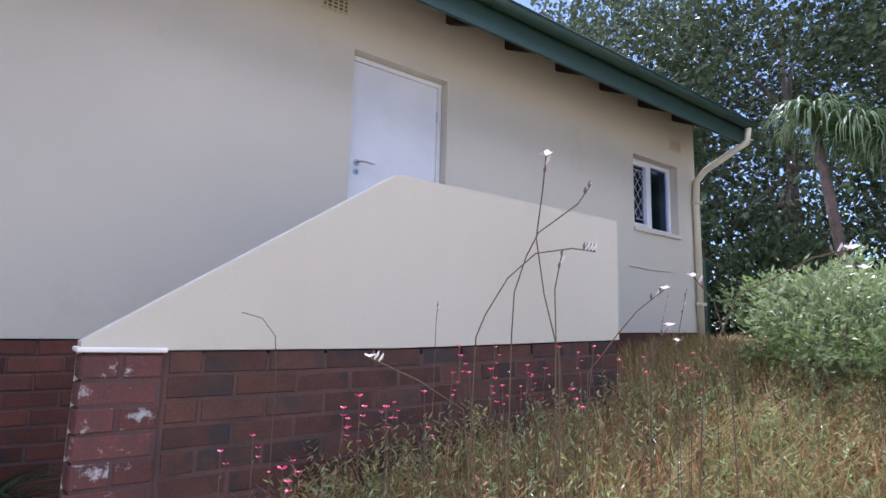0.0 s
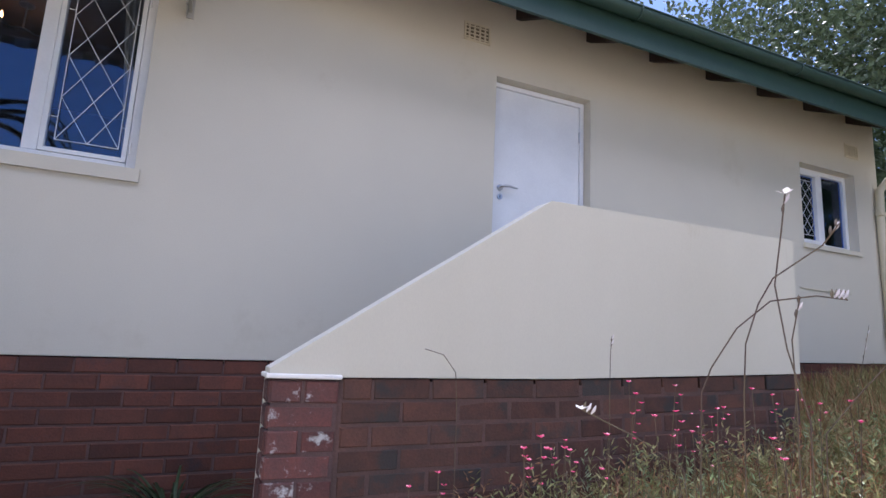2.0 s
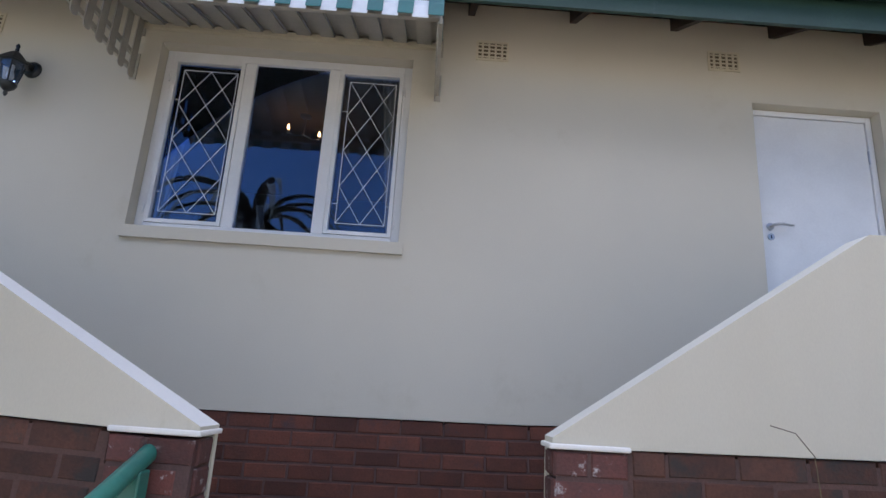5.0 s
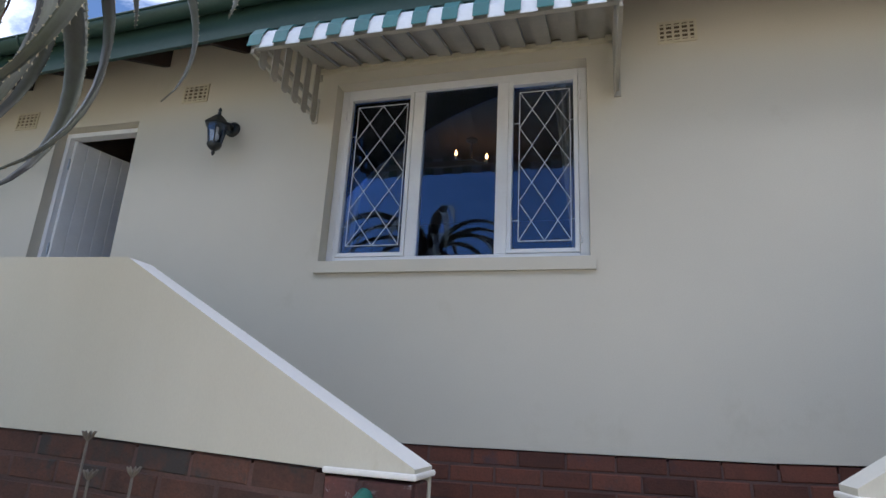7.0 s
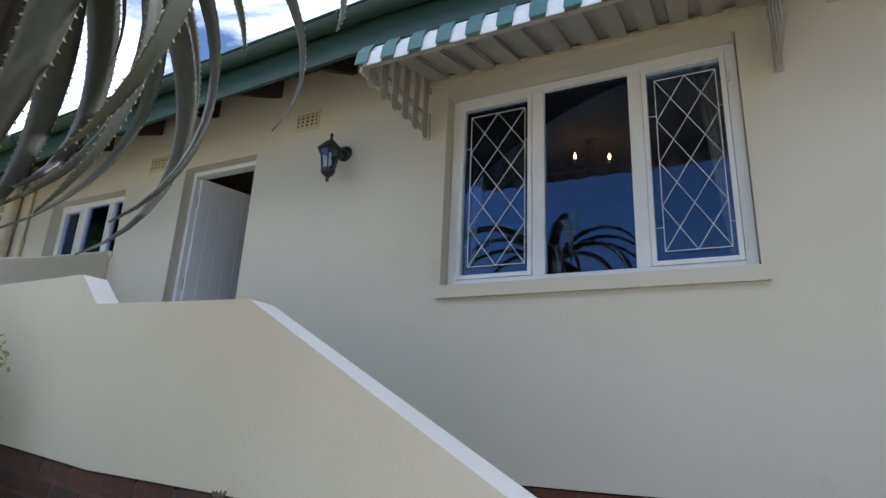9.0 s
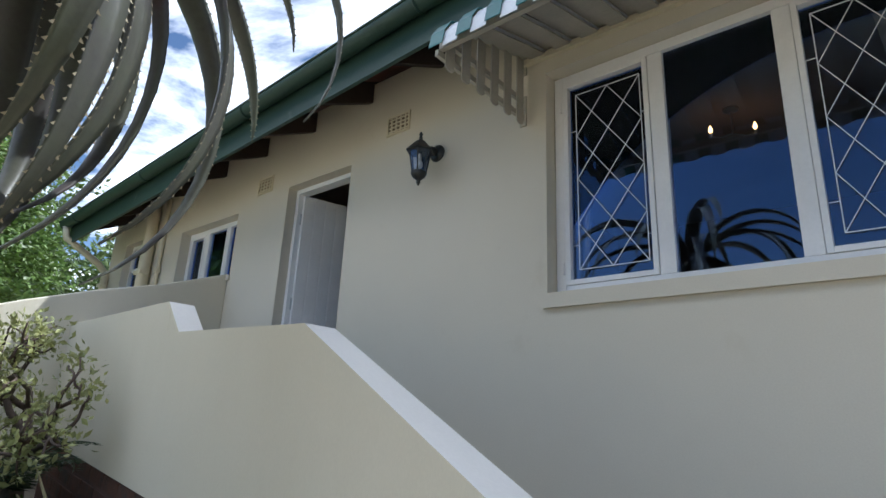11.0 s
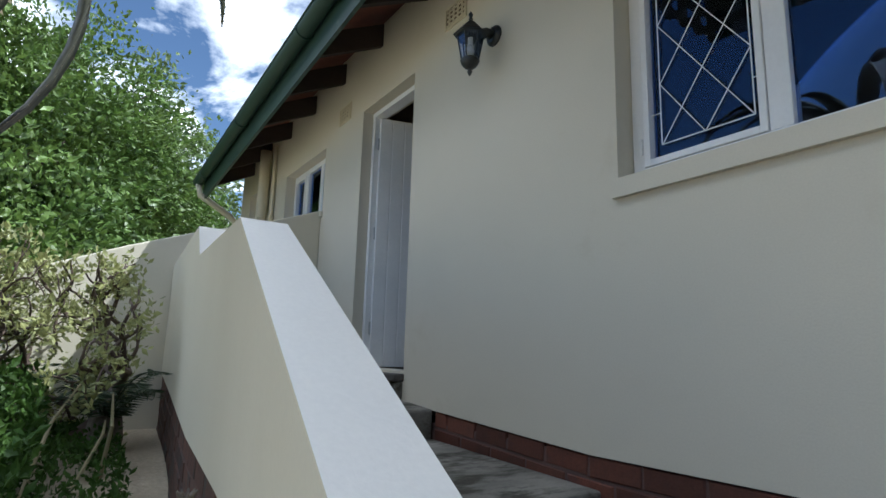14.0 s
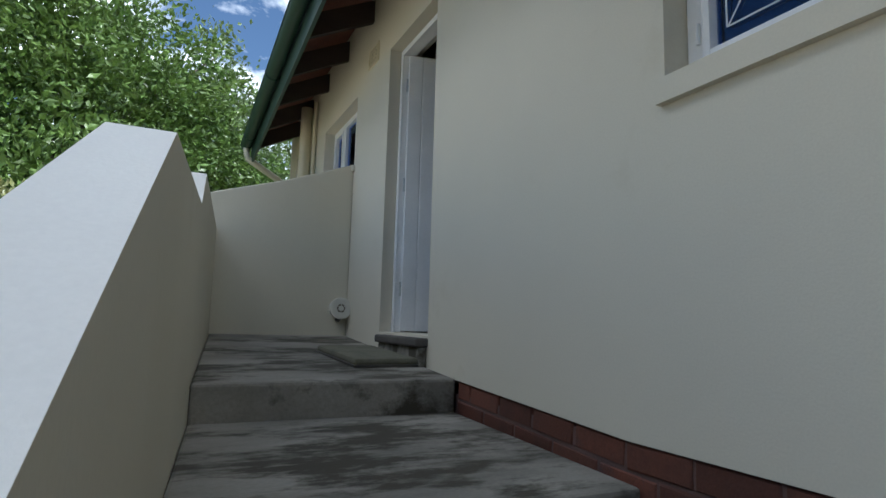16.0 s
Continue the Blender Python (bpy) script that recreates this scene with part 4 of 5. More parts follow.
def shrub(name, at, radii, clumps, per, spread, size, mat, label, category, seed, stems=7, wide=0.45):
    g = np.random.default_rng(seed)
    z = ground_z(at[0], at[1]) - 0.03
    s = thing(name, (0, 0, 0), label, category)
    c, p, out = clumpy(g, (at[0], at[1], at[2]), radii, clumps, per, spread, 0.45)
    p[:, 2] = np.maximum(p[:, 2], z + 0.03)
    out[:, 2] += 0.7
    for k in range(stems):
        e = Vector(c[int(g.integers(len(c)))].tolist())
        b = Vector((at[0] + float(g.normal()) * 0.05, at[1] + float(g.normal()) * 0.05, z))
        part("stem", tubed([b, b.lerp(e, 0.5) + Vector((0.02, 0.03, 0.05)), e], [0.016, 0.010, 0.004], 5), BARK, s)
    leaf_mesh("foliage", p, out, size * (0.6 + 0.8 * g.random(len(p))), mat, s, "", wide, 0.10, seed)
    return s


shrub("shrub", (6.0, -2.28, 1.98), (0.55, 0.62, 0.48), 150, 48, 0.065, 0.055, LEAF_LIGHT, "bright green leafy shrub in the sun beside the grass", "shrub", 31)
shrub("shrub", (6.4, -3.0, 1.85), (0.5, 0.6, 0.42), 110, 44, 0.065, 0.055, LEAF_LIGHT, "bright green leafy shrub in the sun beside the grass", "shrub", 32)
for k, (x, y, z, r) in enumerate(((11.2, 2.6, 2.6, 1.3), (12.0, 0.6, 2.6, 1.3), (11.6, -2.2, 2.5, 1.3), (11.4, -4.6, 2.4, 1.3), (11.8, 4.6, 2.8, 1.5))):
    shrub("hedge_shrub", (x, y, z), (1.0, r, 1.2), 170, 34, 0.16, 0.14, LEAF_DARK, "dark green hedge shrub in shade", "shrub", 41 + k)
# the screen borrows the dark gutter green, which puts its shade into the colour
structure(part("fence", boxes((10.45, 10.55, 1.1, 2.6, 1.5, 3.2), bevel=0.01), GREEN_PAINT), "green garden screen behind the house corner, darkened for its shade", "fence")

# strap-leaved tree lily
dr = thing("tree_lily", (0, 0, 0), "strap-leaved tree lily with drooping green leaves", "plant")
g = np.random.default_rng(8)
zb = ground_z(9.6, -1.2) - 0.05
head = Vector((9.9, -0.85, 4.80))
part("trunk", tubed([(9.6, -1.2, zb), (9.65, -1.15, 2.9), head], [0.09, 0.07, 0.06], 8), BUSH_BARK, dr, smooth=True)


def ribbon(pts, widths, side):
    """A thin strap along pts."""
    vs, fs = [], []
    for p, w in zip(pts, widths):
        vs += [tuple(p - side * w), tuple(p + Vector((0, 0, -w * 0.35))), tuple(p + side * w)]
    for k in range(len(pts) - 1):
        a = 3 * k
        fs += [(a, a + 1, a + 4, a + 3), (a + 1, a + 2, a + 5, a + 4)]
    return vs, fs


def rosette(centre, n, length, width, rise, droop, g, steps=8):
    V, F = [], []
    for _ in range(n):
        a = float(g.random()) * 2 * math.pi
        lift = rise * (0.2 + float(g.random()))
        L = length * (0.7 + 0.5 * float(g.random()))
        d = Vector((math.cos(a), math.sin(a), 0))
        side = Vector((-math.sin(a), math.cos(a), 0))
        pts, p, ang = [], Vector(centre), math.atan(lift)
        for k in range(steps + 1):
            pts.append(p.copy())
            p += (d * math.cos(ang) + Vector((0, 0, math.sin(ang)))) * (L / steps)
            ang -= droop * (0.6 + 0.6 * k / steps) / steps
            ang = max(ang, -1.5)
        vs, fs = ribbon(pts, [width * (1 - (k / steps) ** 2) * 0.5 + 0.001 for k in range(steps + 1)], side)
        o = len(V)
        V += vs
        F += [tuple(i + o for i in f) for f in fs]
    return V, F


for k in range(3):
    c = head + Vector((0.15 * k, -0.42 * k, -0.28 * k))
    mesh_object("leaf_head", *rosette(c, 170, 0.95, 0.036, 3.2, 3.9, g, 10), STRAP, dr)

# twisted bush in the left bed: bare grey branches with leaf tufts at their ends
bush = thing("twisted_bush", (0, 0, 0), "twisted brown-branched bush with pale yellow-green leaf tufts", "bush")
g = np.random.default_rng(12)
tips = []
bm = bmesh.new()


def grow(p, d, r, length, depth):
    pts, q = [p.copy()], p.copy()
    for k in range(4):
        d = (d + Vector(g.normal(size=3).tolist()) * 0.28 + Vector((0, 0, 0.05))).normalized()
        q = q + d * length / 4
        q.y, q.x = min(q.y, -1.53), max(q.x, -4.30)
        pts.append(q.copy())
    tube(bm, pts, [r * (1 - 0.09 * k) for k in range(5)], 6)
    if depth == 0:
        tips.append((q, d))
        return
    if depth == 1:
        tips.append((pts[2], d))
    for _ in range(3 if depth > 1 else 2):
        grow(q, (d + Vector(g.normal(size=3).tolist()) * 0.75 + Vector((0, 0, 0.12))).normalized(), r * 0.62, length * 0.72, depth - 1)


bz = ground_z(-3.55, -1.95) - 0.05
for dx, dy, lean in ((0, 0, (0.1, 0.05, 1)), (-0.12, -0.16, (-0.25, -0.4, 1)), (0.08, -0.3, (0.25, -0.3, 1)), (-0.25, -0.5, (0.0, -0.45, 1))):
    grow(Vector((-3.60 + dx, -1.76 + dy, bz)), Vector(lean).normalized(), 0.050 if dx == 0 else 0.035, 0.51, 4)
part("wood", bm, BUSH_BARK, bush, smooth=True)
n = 20
w_ = np.repeat(np.array([list(t[0]) for t in tips]), n, 0) + g.normal(size=(len(tips) * n, 3)) * 0.030
d_ = np.repeat(np.array([list(t[1]) for t in tips]), n, 0) * 0.6 + g.normal(size=(len(tips) * n, 3)) * 0.8 + np.array((0, 0, 0.4))
leaf_mesh("foliage", w_, d_, 0.044 * (0.6 + 0.8 * g.random(len(w_))), LEAF_BUSH, bush, "pale yellow-green leaves", 0.5, 0.08, 12)

# cycad beside the stair wall
cy = thing("cycad", (0, 0, 0), "dark green cycad with arching feathery fronds", "plant")
V, D, S = [], [], []
cz = ground_z(-3.55, -1.58)
core = Vector((-3.55, -1.58, cz + 0.12))
part("trunk", lathe([(0.09, -0.15), (0.11, 0.0), (0.09, 0.12), (0.04, 0.16)], 10, (core.x, core.y, core.z - 0.05)), BARK, cy)
for k in range(17):
    a = 2 * math.pi * k / 17 + float(g.random()) * 0.3
    d = Vector((math.cos(a), math.sin(a) * 0.65, 0))
    ang, p, pts = 1.15 - 0.35 * float(g.random()), core.copy(), []
    for i in range(15):
        pts.append(p.copy())
        p += (d * math.cos(ang) + Vector((0, 0, math.sin(ang)))) * 0.055
        ang -= 0.095
        if p.y > -1.37:
            p.y = -1.37 - 0.02 * float(g.random())
    part("rib", tubed(pts, [0.007 - 0.0003 * i for i in range(15)], 5), FROND, cy)
    side = Vector((-d.y, d.x, 0)).normalized()
    for i in range(2, 15):
        for s in (-1, 1):
            for f in (0.0, 0.5):
                q = pts[i].lerp(pts[min(i + 1, 14)], f)
                V.append(tuple(q)), D.append(tuple(side * s + d * 0.5 + Vector((0, 0, -0.15)))), S.append(0.13 * (1 - 0.5 * i / 15))
leaf_mesh("foliage", np.array(V), np.array(D), np.array(S), FROND, cy, "", 0.10, 0.02, 13)


def drift(name, n, x0, x1, y0, y1, h, size, mat, label, seed, wide=0.5, keep=None):
    g = np.random.default_rng(seed)
    x, y = x0 + (x1 - x0) * g.random(n), y0 + (y1 - y0) * g.random(n)
    ok = np.array([keep(a, b) if keep else True for a, b in zip(x, y)])
    x, y = x[ok], y[ok]
    zz = np.array([ground_z(a, b) for a, b in zip(x, y)])
    bumps = np.array([0.35 + 0.9 * max(0, 0.5 + noise.noise((a * 2.2, b * 2.2, seed))) for a, b in zip(x, y)])
    p = np.stack([x, y, zz + h * bumps * g.random(len(x)) ** 0.6], 1)
    out = g.normal(size=(len(x), 3)) + np.array((0, 0, 0.8))
    ob = leaf_mesh(name, p, out, size * (0.5 + g.random(len(x))), mat, None, "", wide, 0.1, seed)
    return tagged(ob, label, "plants", "", "stuff")


drift("ground_cover", 9000, -4.4, -2.2, -3.6, -1.9, 0.42, 0.06, LEAF_COVER, "dense green leafy ground cover in the bed", 51)
drift("ground_cover", 5000, -4.4, -1.2, -2.1, -1.51, 0.12, 0.04, LEAF_COVER, "low green ground cover along the stair wall", 52)
drift("ground_cover", 4000, -2.4, -0.5, -3.8, -1.5, 0.18, 0.05, LEAF_COVER, "low green ground cover under the aloe", 53)

# bent dead sticks and pale blades in the left bed
for k, (a, b, c) in enumerate((((-2.9, -1.62), (-2.8, -1.6, 1.72), (-3.1, -1.59, 1.86)), ((-2.75, -1.75), (-3.0, -1.62, 1.66), (-3.25, -1.60, 1.70)), ((-2.6, -1.95), (-2.9, -1.85, 1.74), (-3.15, -1.72, 1.95)))):
    z = ground_z(*a)
    st = part("dead_stick", tubed([(a[0], a[1], z - 0.03), b, c], [0.012, 0.009, 0.005], 6), LOG)
    tagged(st, "bent bare dead stick lying in the bed", "stick", "sticks in the bed")

# aloe: thick spiny arching leaves on a trunk
aloe = thing("aloe", (0, 0, 0), "tall tree aloe with thick arching grey-green spiny leaves", "aloe")
AC = Vector((-1.09, -2.58, 3.76))
az = ground_z(-1.05, -2.62) - 0.08
part("trunk", tubed([(-1.05, -2.64, az), (-1.07, -2.66, 1.6), (-1.06, -2.63, 2.7), AC - Vector((0, 0, 0.12)), AC + Vector((0, 0, 0.05))], [0.12, 0.09, 0.085, 0.10, 0.05], 12), BARK, aloe, "", True)
ga_ = random.Random(5)


def aloe_leaf(heading, lift, length, width, bend, dry=False, curl=0.0):
    """A channelled, tapering, recurved leaf with teeth along both margins."""
    n = 18
    d = Vector((math.cos(heading), math.sin(heading), 0))
    side0 = Vector((-d.y, d.x, 0))
    p, ang = AC + d * 0.06 + Vector((0, 0, ga_.uniform(-0.08, 0.06))), lift
    rows, teeth = [], []
    bm = bmesh.new()
    for k in range(n + 1):
        t = k / n
        ahead = d * math.cos(ang) + Vector((0, 0, math.sin(ang)))
        up = side0.cross(ahead) * -1
        up = up if up.z > 0 or ang < -1.2 else -up
        up = ahead.cross(side0).normalized()
        up = -up if up.dot(Vector((0, 0, 1))) < 0 and ang > -1.4 else up
        w = width * (0.85 + 0.3 * t if t < 0.25 else (1.0 - (t - 0.25) / 0.75) ** 0.72 * 0.97 + 0.02) * 0.5
        thick = max(0.004, w * 0.42)
        ring = [(-1.0, 0.18), (-0.5, -0.25), (0.0, -0.42), (0.5, -0.25), (1.0, 0.18), (0.7, -0.55), (0.0, -1.25), (-0.7, -0.55)]
        rows.append([bm.verts.new(p + side0 * (a * w) + up * (b * thick)) for a, b in ring])
        teeth.append((p.copy(), side0 * w + up * 0.18 * thick, -side0 * w + up * 0.18 * thick, ahead))
        p = p + ahead * (length / n)
        ang -= bend * (0.75 + 0.5 * t) / n
        side0 = (side0 + d * curl / n).normalized()
    for a, b in zip(rows, rows[1:]):
        for k in range(8):
            bm.faces.new((a[k], a[(k + 1) % 8], b[(k + 1) % 8], b[k]))
    bm.faces.new(rows[0]), bm.faces.new(rows[-1][::-1])
    for k in range(1, 1 if dry else n):
        for f in (0.0, 0.33, 0.66):
            q, r = teeth[k], teeth[k + 1]
            c = q[0].lerp(r[0], f)
            for s in (1, 2):
                e = q[s].lerp(r[s], f)
                o = e.normalized()
                tipv = c + e + o * 0.0075 + q[3] * 0.004
                a, b = c + e - q[3] * 0.0045, c + e + q[3] * 0.0045
                bm.faces.new([bm.verts.new(a - o * 0.002), bm.verts.new(b - o * 0.002), bm.verts.new(tipv)]).material_index = 1
    leaf = part("leaf", bm, ALOE_DRY if dry else ALOE, aloe, "dry brown leaf" if dry else "", True)
    leaf.data.materials.append(SPINE)


for k in range(40):
    tier = k / 39
    lift = (1.2 - 1.6 * tier if tier < 0.45 else 0.35 - 1.2 * tier) + ga_.uniform(-0.12, 0.12)
    aloe_leaf(2.399963 * k + ga_.uniform(-0.2, 0.2), lift, (1.35 if tier < 0.45 else 1.50) + ga_.uniform(-0.15, 0.15), 0.12 + 0.04 * tier + ga_.uniform(-0.01, 0.01), lift + (ga_.uniform(1.4, 2.1) if tier < 0.45 else ga_.uniform(2.3, 2.9)), False, ga_.uniform(-0.5, 0.5))
aloe_leaf(radians(68), 0.3, 1.48, 0.105, 2.6, False, 0.1)
for k in range(5):
    aloe_leaf(1.3 * k + 0.4, -0.5, ga_.uniform(0.6, 0.8), 0.03, 1.4, True, ga_.uniform(-0.6, 0.6))

# dried flower heads in front of the stair wall
for k, (x, y, z) in enumerate(((-1.01, -1.57, 1.74), (-0.88, -1.66, 1.62), (-0.72, -1.64, 1.64))):
    f = thing("seed_head", (0, 0, 0), "dried brown flower head on a thin stalk", "plant", "dried flower heads")
    b = ground_z(x, y - 0.1)
    part("stalk", tubed([(x + 0.04, y - 0.1, b), (x + 0.02, y - 0.03, (b + z) / 2), (x, y, z)], 0.005, 5), BARK, f)
    for i in range(9):
        a = 2 * math.pi * i / 9
        part("bract", tubed([(x, y, z), (x + 0.014 * math.cos(a), y + 0.014 * math.sin(a), z + 0.022), (x + 0.024 * math.cos(a), y + 0.024 * math.sin(a), z + 0.036)], [0.003, 0.006, 0.002], 5), BARK, f)
for k, (x, y, z) in enumerate(((-0.62, -1.75, 1.52), (-1.0, -1.85, 1.50))):
    pup = thing("small_aloe", (0, 0, 0), "small young green aloe beside the stair wall", "aloe", "young aloes")
    mesh_object("leaves", *rosette((x, y, z - 0.28), 14, 0.38, 0.05, 2.6, 1.6, np.random.default_rng(60 + k)), STRAP, pup)
    part("stem", tubed([(x, y, ground_z(x, y) - 0.05), (x, y, z - 0.25)], 0.02, 7), BARK, pup)

# strap plant between the flights
sp = thing("strap_plant", (0, 0, 0), "low tuft of narrow green strap leaves by the plinth", "plant")
mesh_object("leaves", *rosette((1.22, -0.32, 0.80), 80, 0.60, 0.022, 3.0, 1.9, np.random.default_rng(70)), FROND, sp)


# grass bank on the right
def blades(name, n, x0, x1, y0, y1, mat, label, seed, tall):
    g = np.random.default_rng(seed)
    x, y = x0 + (x1 - x0) * g.random(n) ** 1.25, y0 + (y1 - y0) * g.random(n)
    keep = (y < -1.51) | (x > 4.62)
    keep &= ~((x < 2.75) & (y < -3.35))
    keep &= np.array([noise.noise((a * 1.7, b * 1.7, seed)) > -0.42 for a, b in zip(x, y)])
    keep &= (x > 3.1) | (y < -1.75) | (g.random(n) < 0.25)
    x, y = x[keep], y[keep]
    n = len(x)
    z = np.array([ground_z(a, b) for a, b in zip(x, y)])
    h = tall * np.interp(x, (2.0, 3.0, 5.0, 9.0), (0.50, 0.62, 0.46, 0.16)) * (0.55 + 0.65 * g.random(n))
    a = g.random(n) * 2 * math.pi
    lean = 0.15 + 0.75 * g.random(n)
    dx, dy = np.cos(a), np.sin(a)
    w = 0.0022 + 0.0034 * g.random(n)
    p0 = np.stack([x, y, z - 0.02], 1)
    d = np.stack([dx, dy, np.zeros(n)], 1)
    s = np.stack([-dy, dx, np.zeros(n)], 1) * w[:, None]
    up = np.array((0, 0, 1.0))
    p1 = p0 + up * (h * 0.55)[:, None] + d * (h * lean * 0.35)[:, None]
    p2 = p0 + up * (h * (1 - 0.25 * lean))[:, None] + d * (h * lean)[:, None]
    v = np.stack([p0 - s, p0 + s, p1 - s * 0.8, p1 + s * 0.8, p2], 1).reshape(-1, 3)
    k = np.arange(n)[:, None] * 5
    f = np.concatenate([k + [0, 1, 3], k + [0, 3, 2], k + [2, 3, 4]], 1).reshape(-1, 3)
    return tagged(mesh_object(name, v.tolist(), f.tolist(), mat), label, "grass", "", "stuff")


blades("grass", 60000, 2.30, 9.6, -4.6, -0.15, GRASS, "long dry yellow-green grass on the bank", 81, 1.0)
blades("grass", 42000, 2.25, 9.6, -4.6, -0.15, GRASS_RED, "reddish dry grass on the bank", 82, 1.02)


def forbs(name, n, mat, label, seed, size):
    """Leafy stems among the grass."""
    g = np.random.default_rng(seed)
    P, D, S = [], [], []
    for _ in range(n):
        x, y = 2.30 + 6.5 * float(g.random()) ** 1.5, -3.9 + 2.4 * float(g.random())
        if x < 2.75 and y < -3.3:
            continue
        z = ground_z(x, y)
        h = float(np.interp(x, (2.0, 3.0, 5.0, 9.0), (0.5, 0.66, 0.48, 0.18))) * (0.6 + 0.5 * float(g.random()))
        lx, ly = float(g.normal()) * 0.12, float(g.normal()) * 0.12
        for i in range(26):
            t = 0.25 + 0.75 * i / 26
            P.append((x + lx * t * t, y + ly * t * t, z + h * t))
            D.append((float(g.normal()), float(g.normal()), 0.7))
            S.append(size * (1.2 - 0.6 * t))
    ob = leaf_mesh(name, np.array(P), np.array(D), np.array(S), mat, None, "", 0.22, 0.05, seed)
    return tagged(ob, label, "plants", "", "stuff")


forbs("wild_plants", 2200, GRASS, "thin leafy wild plants among the grass", 83, 0.065)
forbs("wild_plants", 700, GRASS_RED, "reddish leafy wild plants among the grass", 85, 0.06)
forbs("wild_plants", 900, LEAF_LIGHT, "green leafy wild plants among the grass", 84, 0.06)


# pink and white flowers on thin stems
def petals(bm, c, r, g, n=4):
    for k in range(n):
        a = 2 * math.pi * k / n + float(g.random())
        o = Vector((math.cos(a), math.sin(a), 0.55)).normalized()
        s = o.cross(Vector((0, 0, 1))).normalized() * r * 0.42
        bm.faces.new([bm.verts.new(q) for q in (c, c + o * r * 0.6 + s, c + o * r, c + o * r * 0.6 - s)])
    return bm


def flower_stem(name, base, pts, r, mat, label, group, g, heads=1, buds=0):
    f = thing(name, (0, 0, 0), label, "flower", group)
    path = [Vector(base)] + [Vector(p) for p in pts]
    part("stem", tubed(path, [0.0016] + [0.0012] * (len(path) - 1), 5), STEM, f)
    for k in range(heads):
        c = path[-1] + Vector((0.012 * k, 0.01 * (-1) ** k * k, -0.028 * k))
        part("blossom", petals(bmesh.new(), c, r * (1 - 0.12 * k), g), mat, f)
    for k in range(buds):
        t = 0.5 + 0.5 * k / max(1, buds)
        q = path[-2].lerp(path[-1], t)
        part("bud", tubed([q, q + Vector((0.004, 0.003 * (-1) ** k, 0.007)), q + Vector((0.007, 0.004 * (-1) ** k, 0.014))], [0.0012, 0.0026, 0.0008], 5), WHITE_PETAL if mat is WHITE_PETAL and k % 2 else STEM, f)
    return f


g = np.random.default_rng(91)
near = [(1.73, -2.41, 1.520), (1.80, -2.43, 1.555), (2.03, -2.46, 1.613), (2.05, -2.51, 1.649), (2.09, -2.58, 1.627), (2.24, -2.54, 1.656)]
for k in range(62):
    if k < len(near):
        x, y, top = near[k]
    elif k < 13:
        x, y = 1.55 + 0.9 * float(g.random()), -2.6 + 0.5 * float(g.random())
        top = 1.42 + 0.16 * float(g.random()) + 0.10 * (x - 1.7)
    elif k < 42:
        x, y = 2.35 + 1.3 * float(g.random()), -2.75 + 0.75 * float(g.random())
        top = 1.56 + 0.24 * float(g.random()) + 0.03 * (x - 2.3)
    else:
        x, y = 3.2 + 2.6 * float(g.random()), -2.7 + 1.0 * float(g.random())
        top = ground_z(x, y) + 0.42 + 0.28 * float(g.random())
    b = ground_z(x, y) - 0.02
    lx, ly = (0.0, 0.0) if k < len(near) else (float(g.normal()) * 0.06, float(g.normal()) * 0.06)
    flower_stem("pink_flower", (x + 0.03, y, b), [(x + lx * 0.4 + 0.01, y + ly * 0.4, b + (top - b) * 0.6), (x + lx, y + ly, top)], 0.010 + 0.006 * float(g.random()), PINK, "small pink flowers on a thin wiry stem", "pink flowers by the wall", g, 1 + int(g.integers(4)), 3)


def tall(base, pts, label, heads, buds):
    b = ground_z(*base) - 0.03
    return flower_stem("wild_flower", (*base, b), pts, 0.0135, WHITE_PETAL, label, "tall wild flowers", g, heads, buds)


tall((2.02, -3.23), [(1.980, -3.272, 1.785), (1.963, -3.256, 1.883), (1.946, -3.255, 1.973), (1.945, -3.270, 2.048), (1.938, -3.284, 2.101)], "white flower on a tall thin stem", 1, 2)
tall((1.95, -3.15), [(1.957, -3.188, 1.814), (1.955, -3.196, 1.889), (1.970, -3.209, 1.950), (1.976, -3.231, 1.988), (2.015, -3.283, 2.035), (2.022, -3.305, 2.065)], "bent seed stalk with dark tip", 0, 3)
tall((1.87, -3.11), [(1.911, -3.151, 1.813), (1.925, -3.158, 1.851), (1.947, -3.188, 1.912), (1.977, -3.224, 1.954), (2.016, -3.269, 1.962), (2.038, -3.299, 1.956)], "bent stalk with pale buds at its end", 0, 7)
tall((2.03, -3.20), [(2.033, -3.217, 1.816), (2.032, -3.216, 1.899), (2.038, -3.229, 1.966)], "thin upright seed stalk", 0, 3)
tall((2.10, -3.10), [(1.950, -3.074, 1.685), (1.866, -3.052, 1.736), (1.819, -3.038, 1.757), (1.779, -3.030, 1.775)], "white budded stalk leaning over", 1, 5)
tall((2.15, -3.12), [(2.188, -3.158, 1.750), (2.226, -3.201, 1.827), (2.248, -3.231, 1.872), (2.271, -3.275, 1.912)], "white flower on a leaning thin stem", 1, 3)
tall((2.25, -3.22), [(2.259, -3.247, 1.744), (2.265, -3.254, 1.805), (2.280, -3.276, 1.843)], "white flower on a thin stem", 2, 2)
tall((2.16, -3.29), [(2.182, -3.395, 1.766), (2.196, -3.447, 1.889), (2.213, -3.492, 1.912), (2.236, -3.544, 1.944), (2.245, -3.591, 1.952)], "white flower on a leaning thin stem", 2, 4)
tall((2.36, -3.37), [(2.336, -3.359, 1.807), (2.319, -3.343, 1.890), (2.294, -3.320, 1.935)], "white flower on a thin stem", 1, 2)
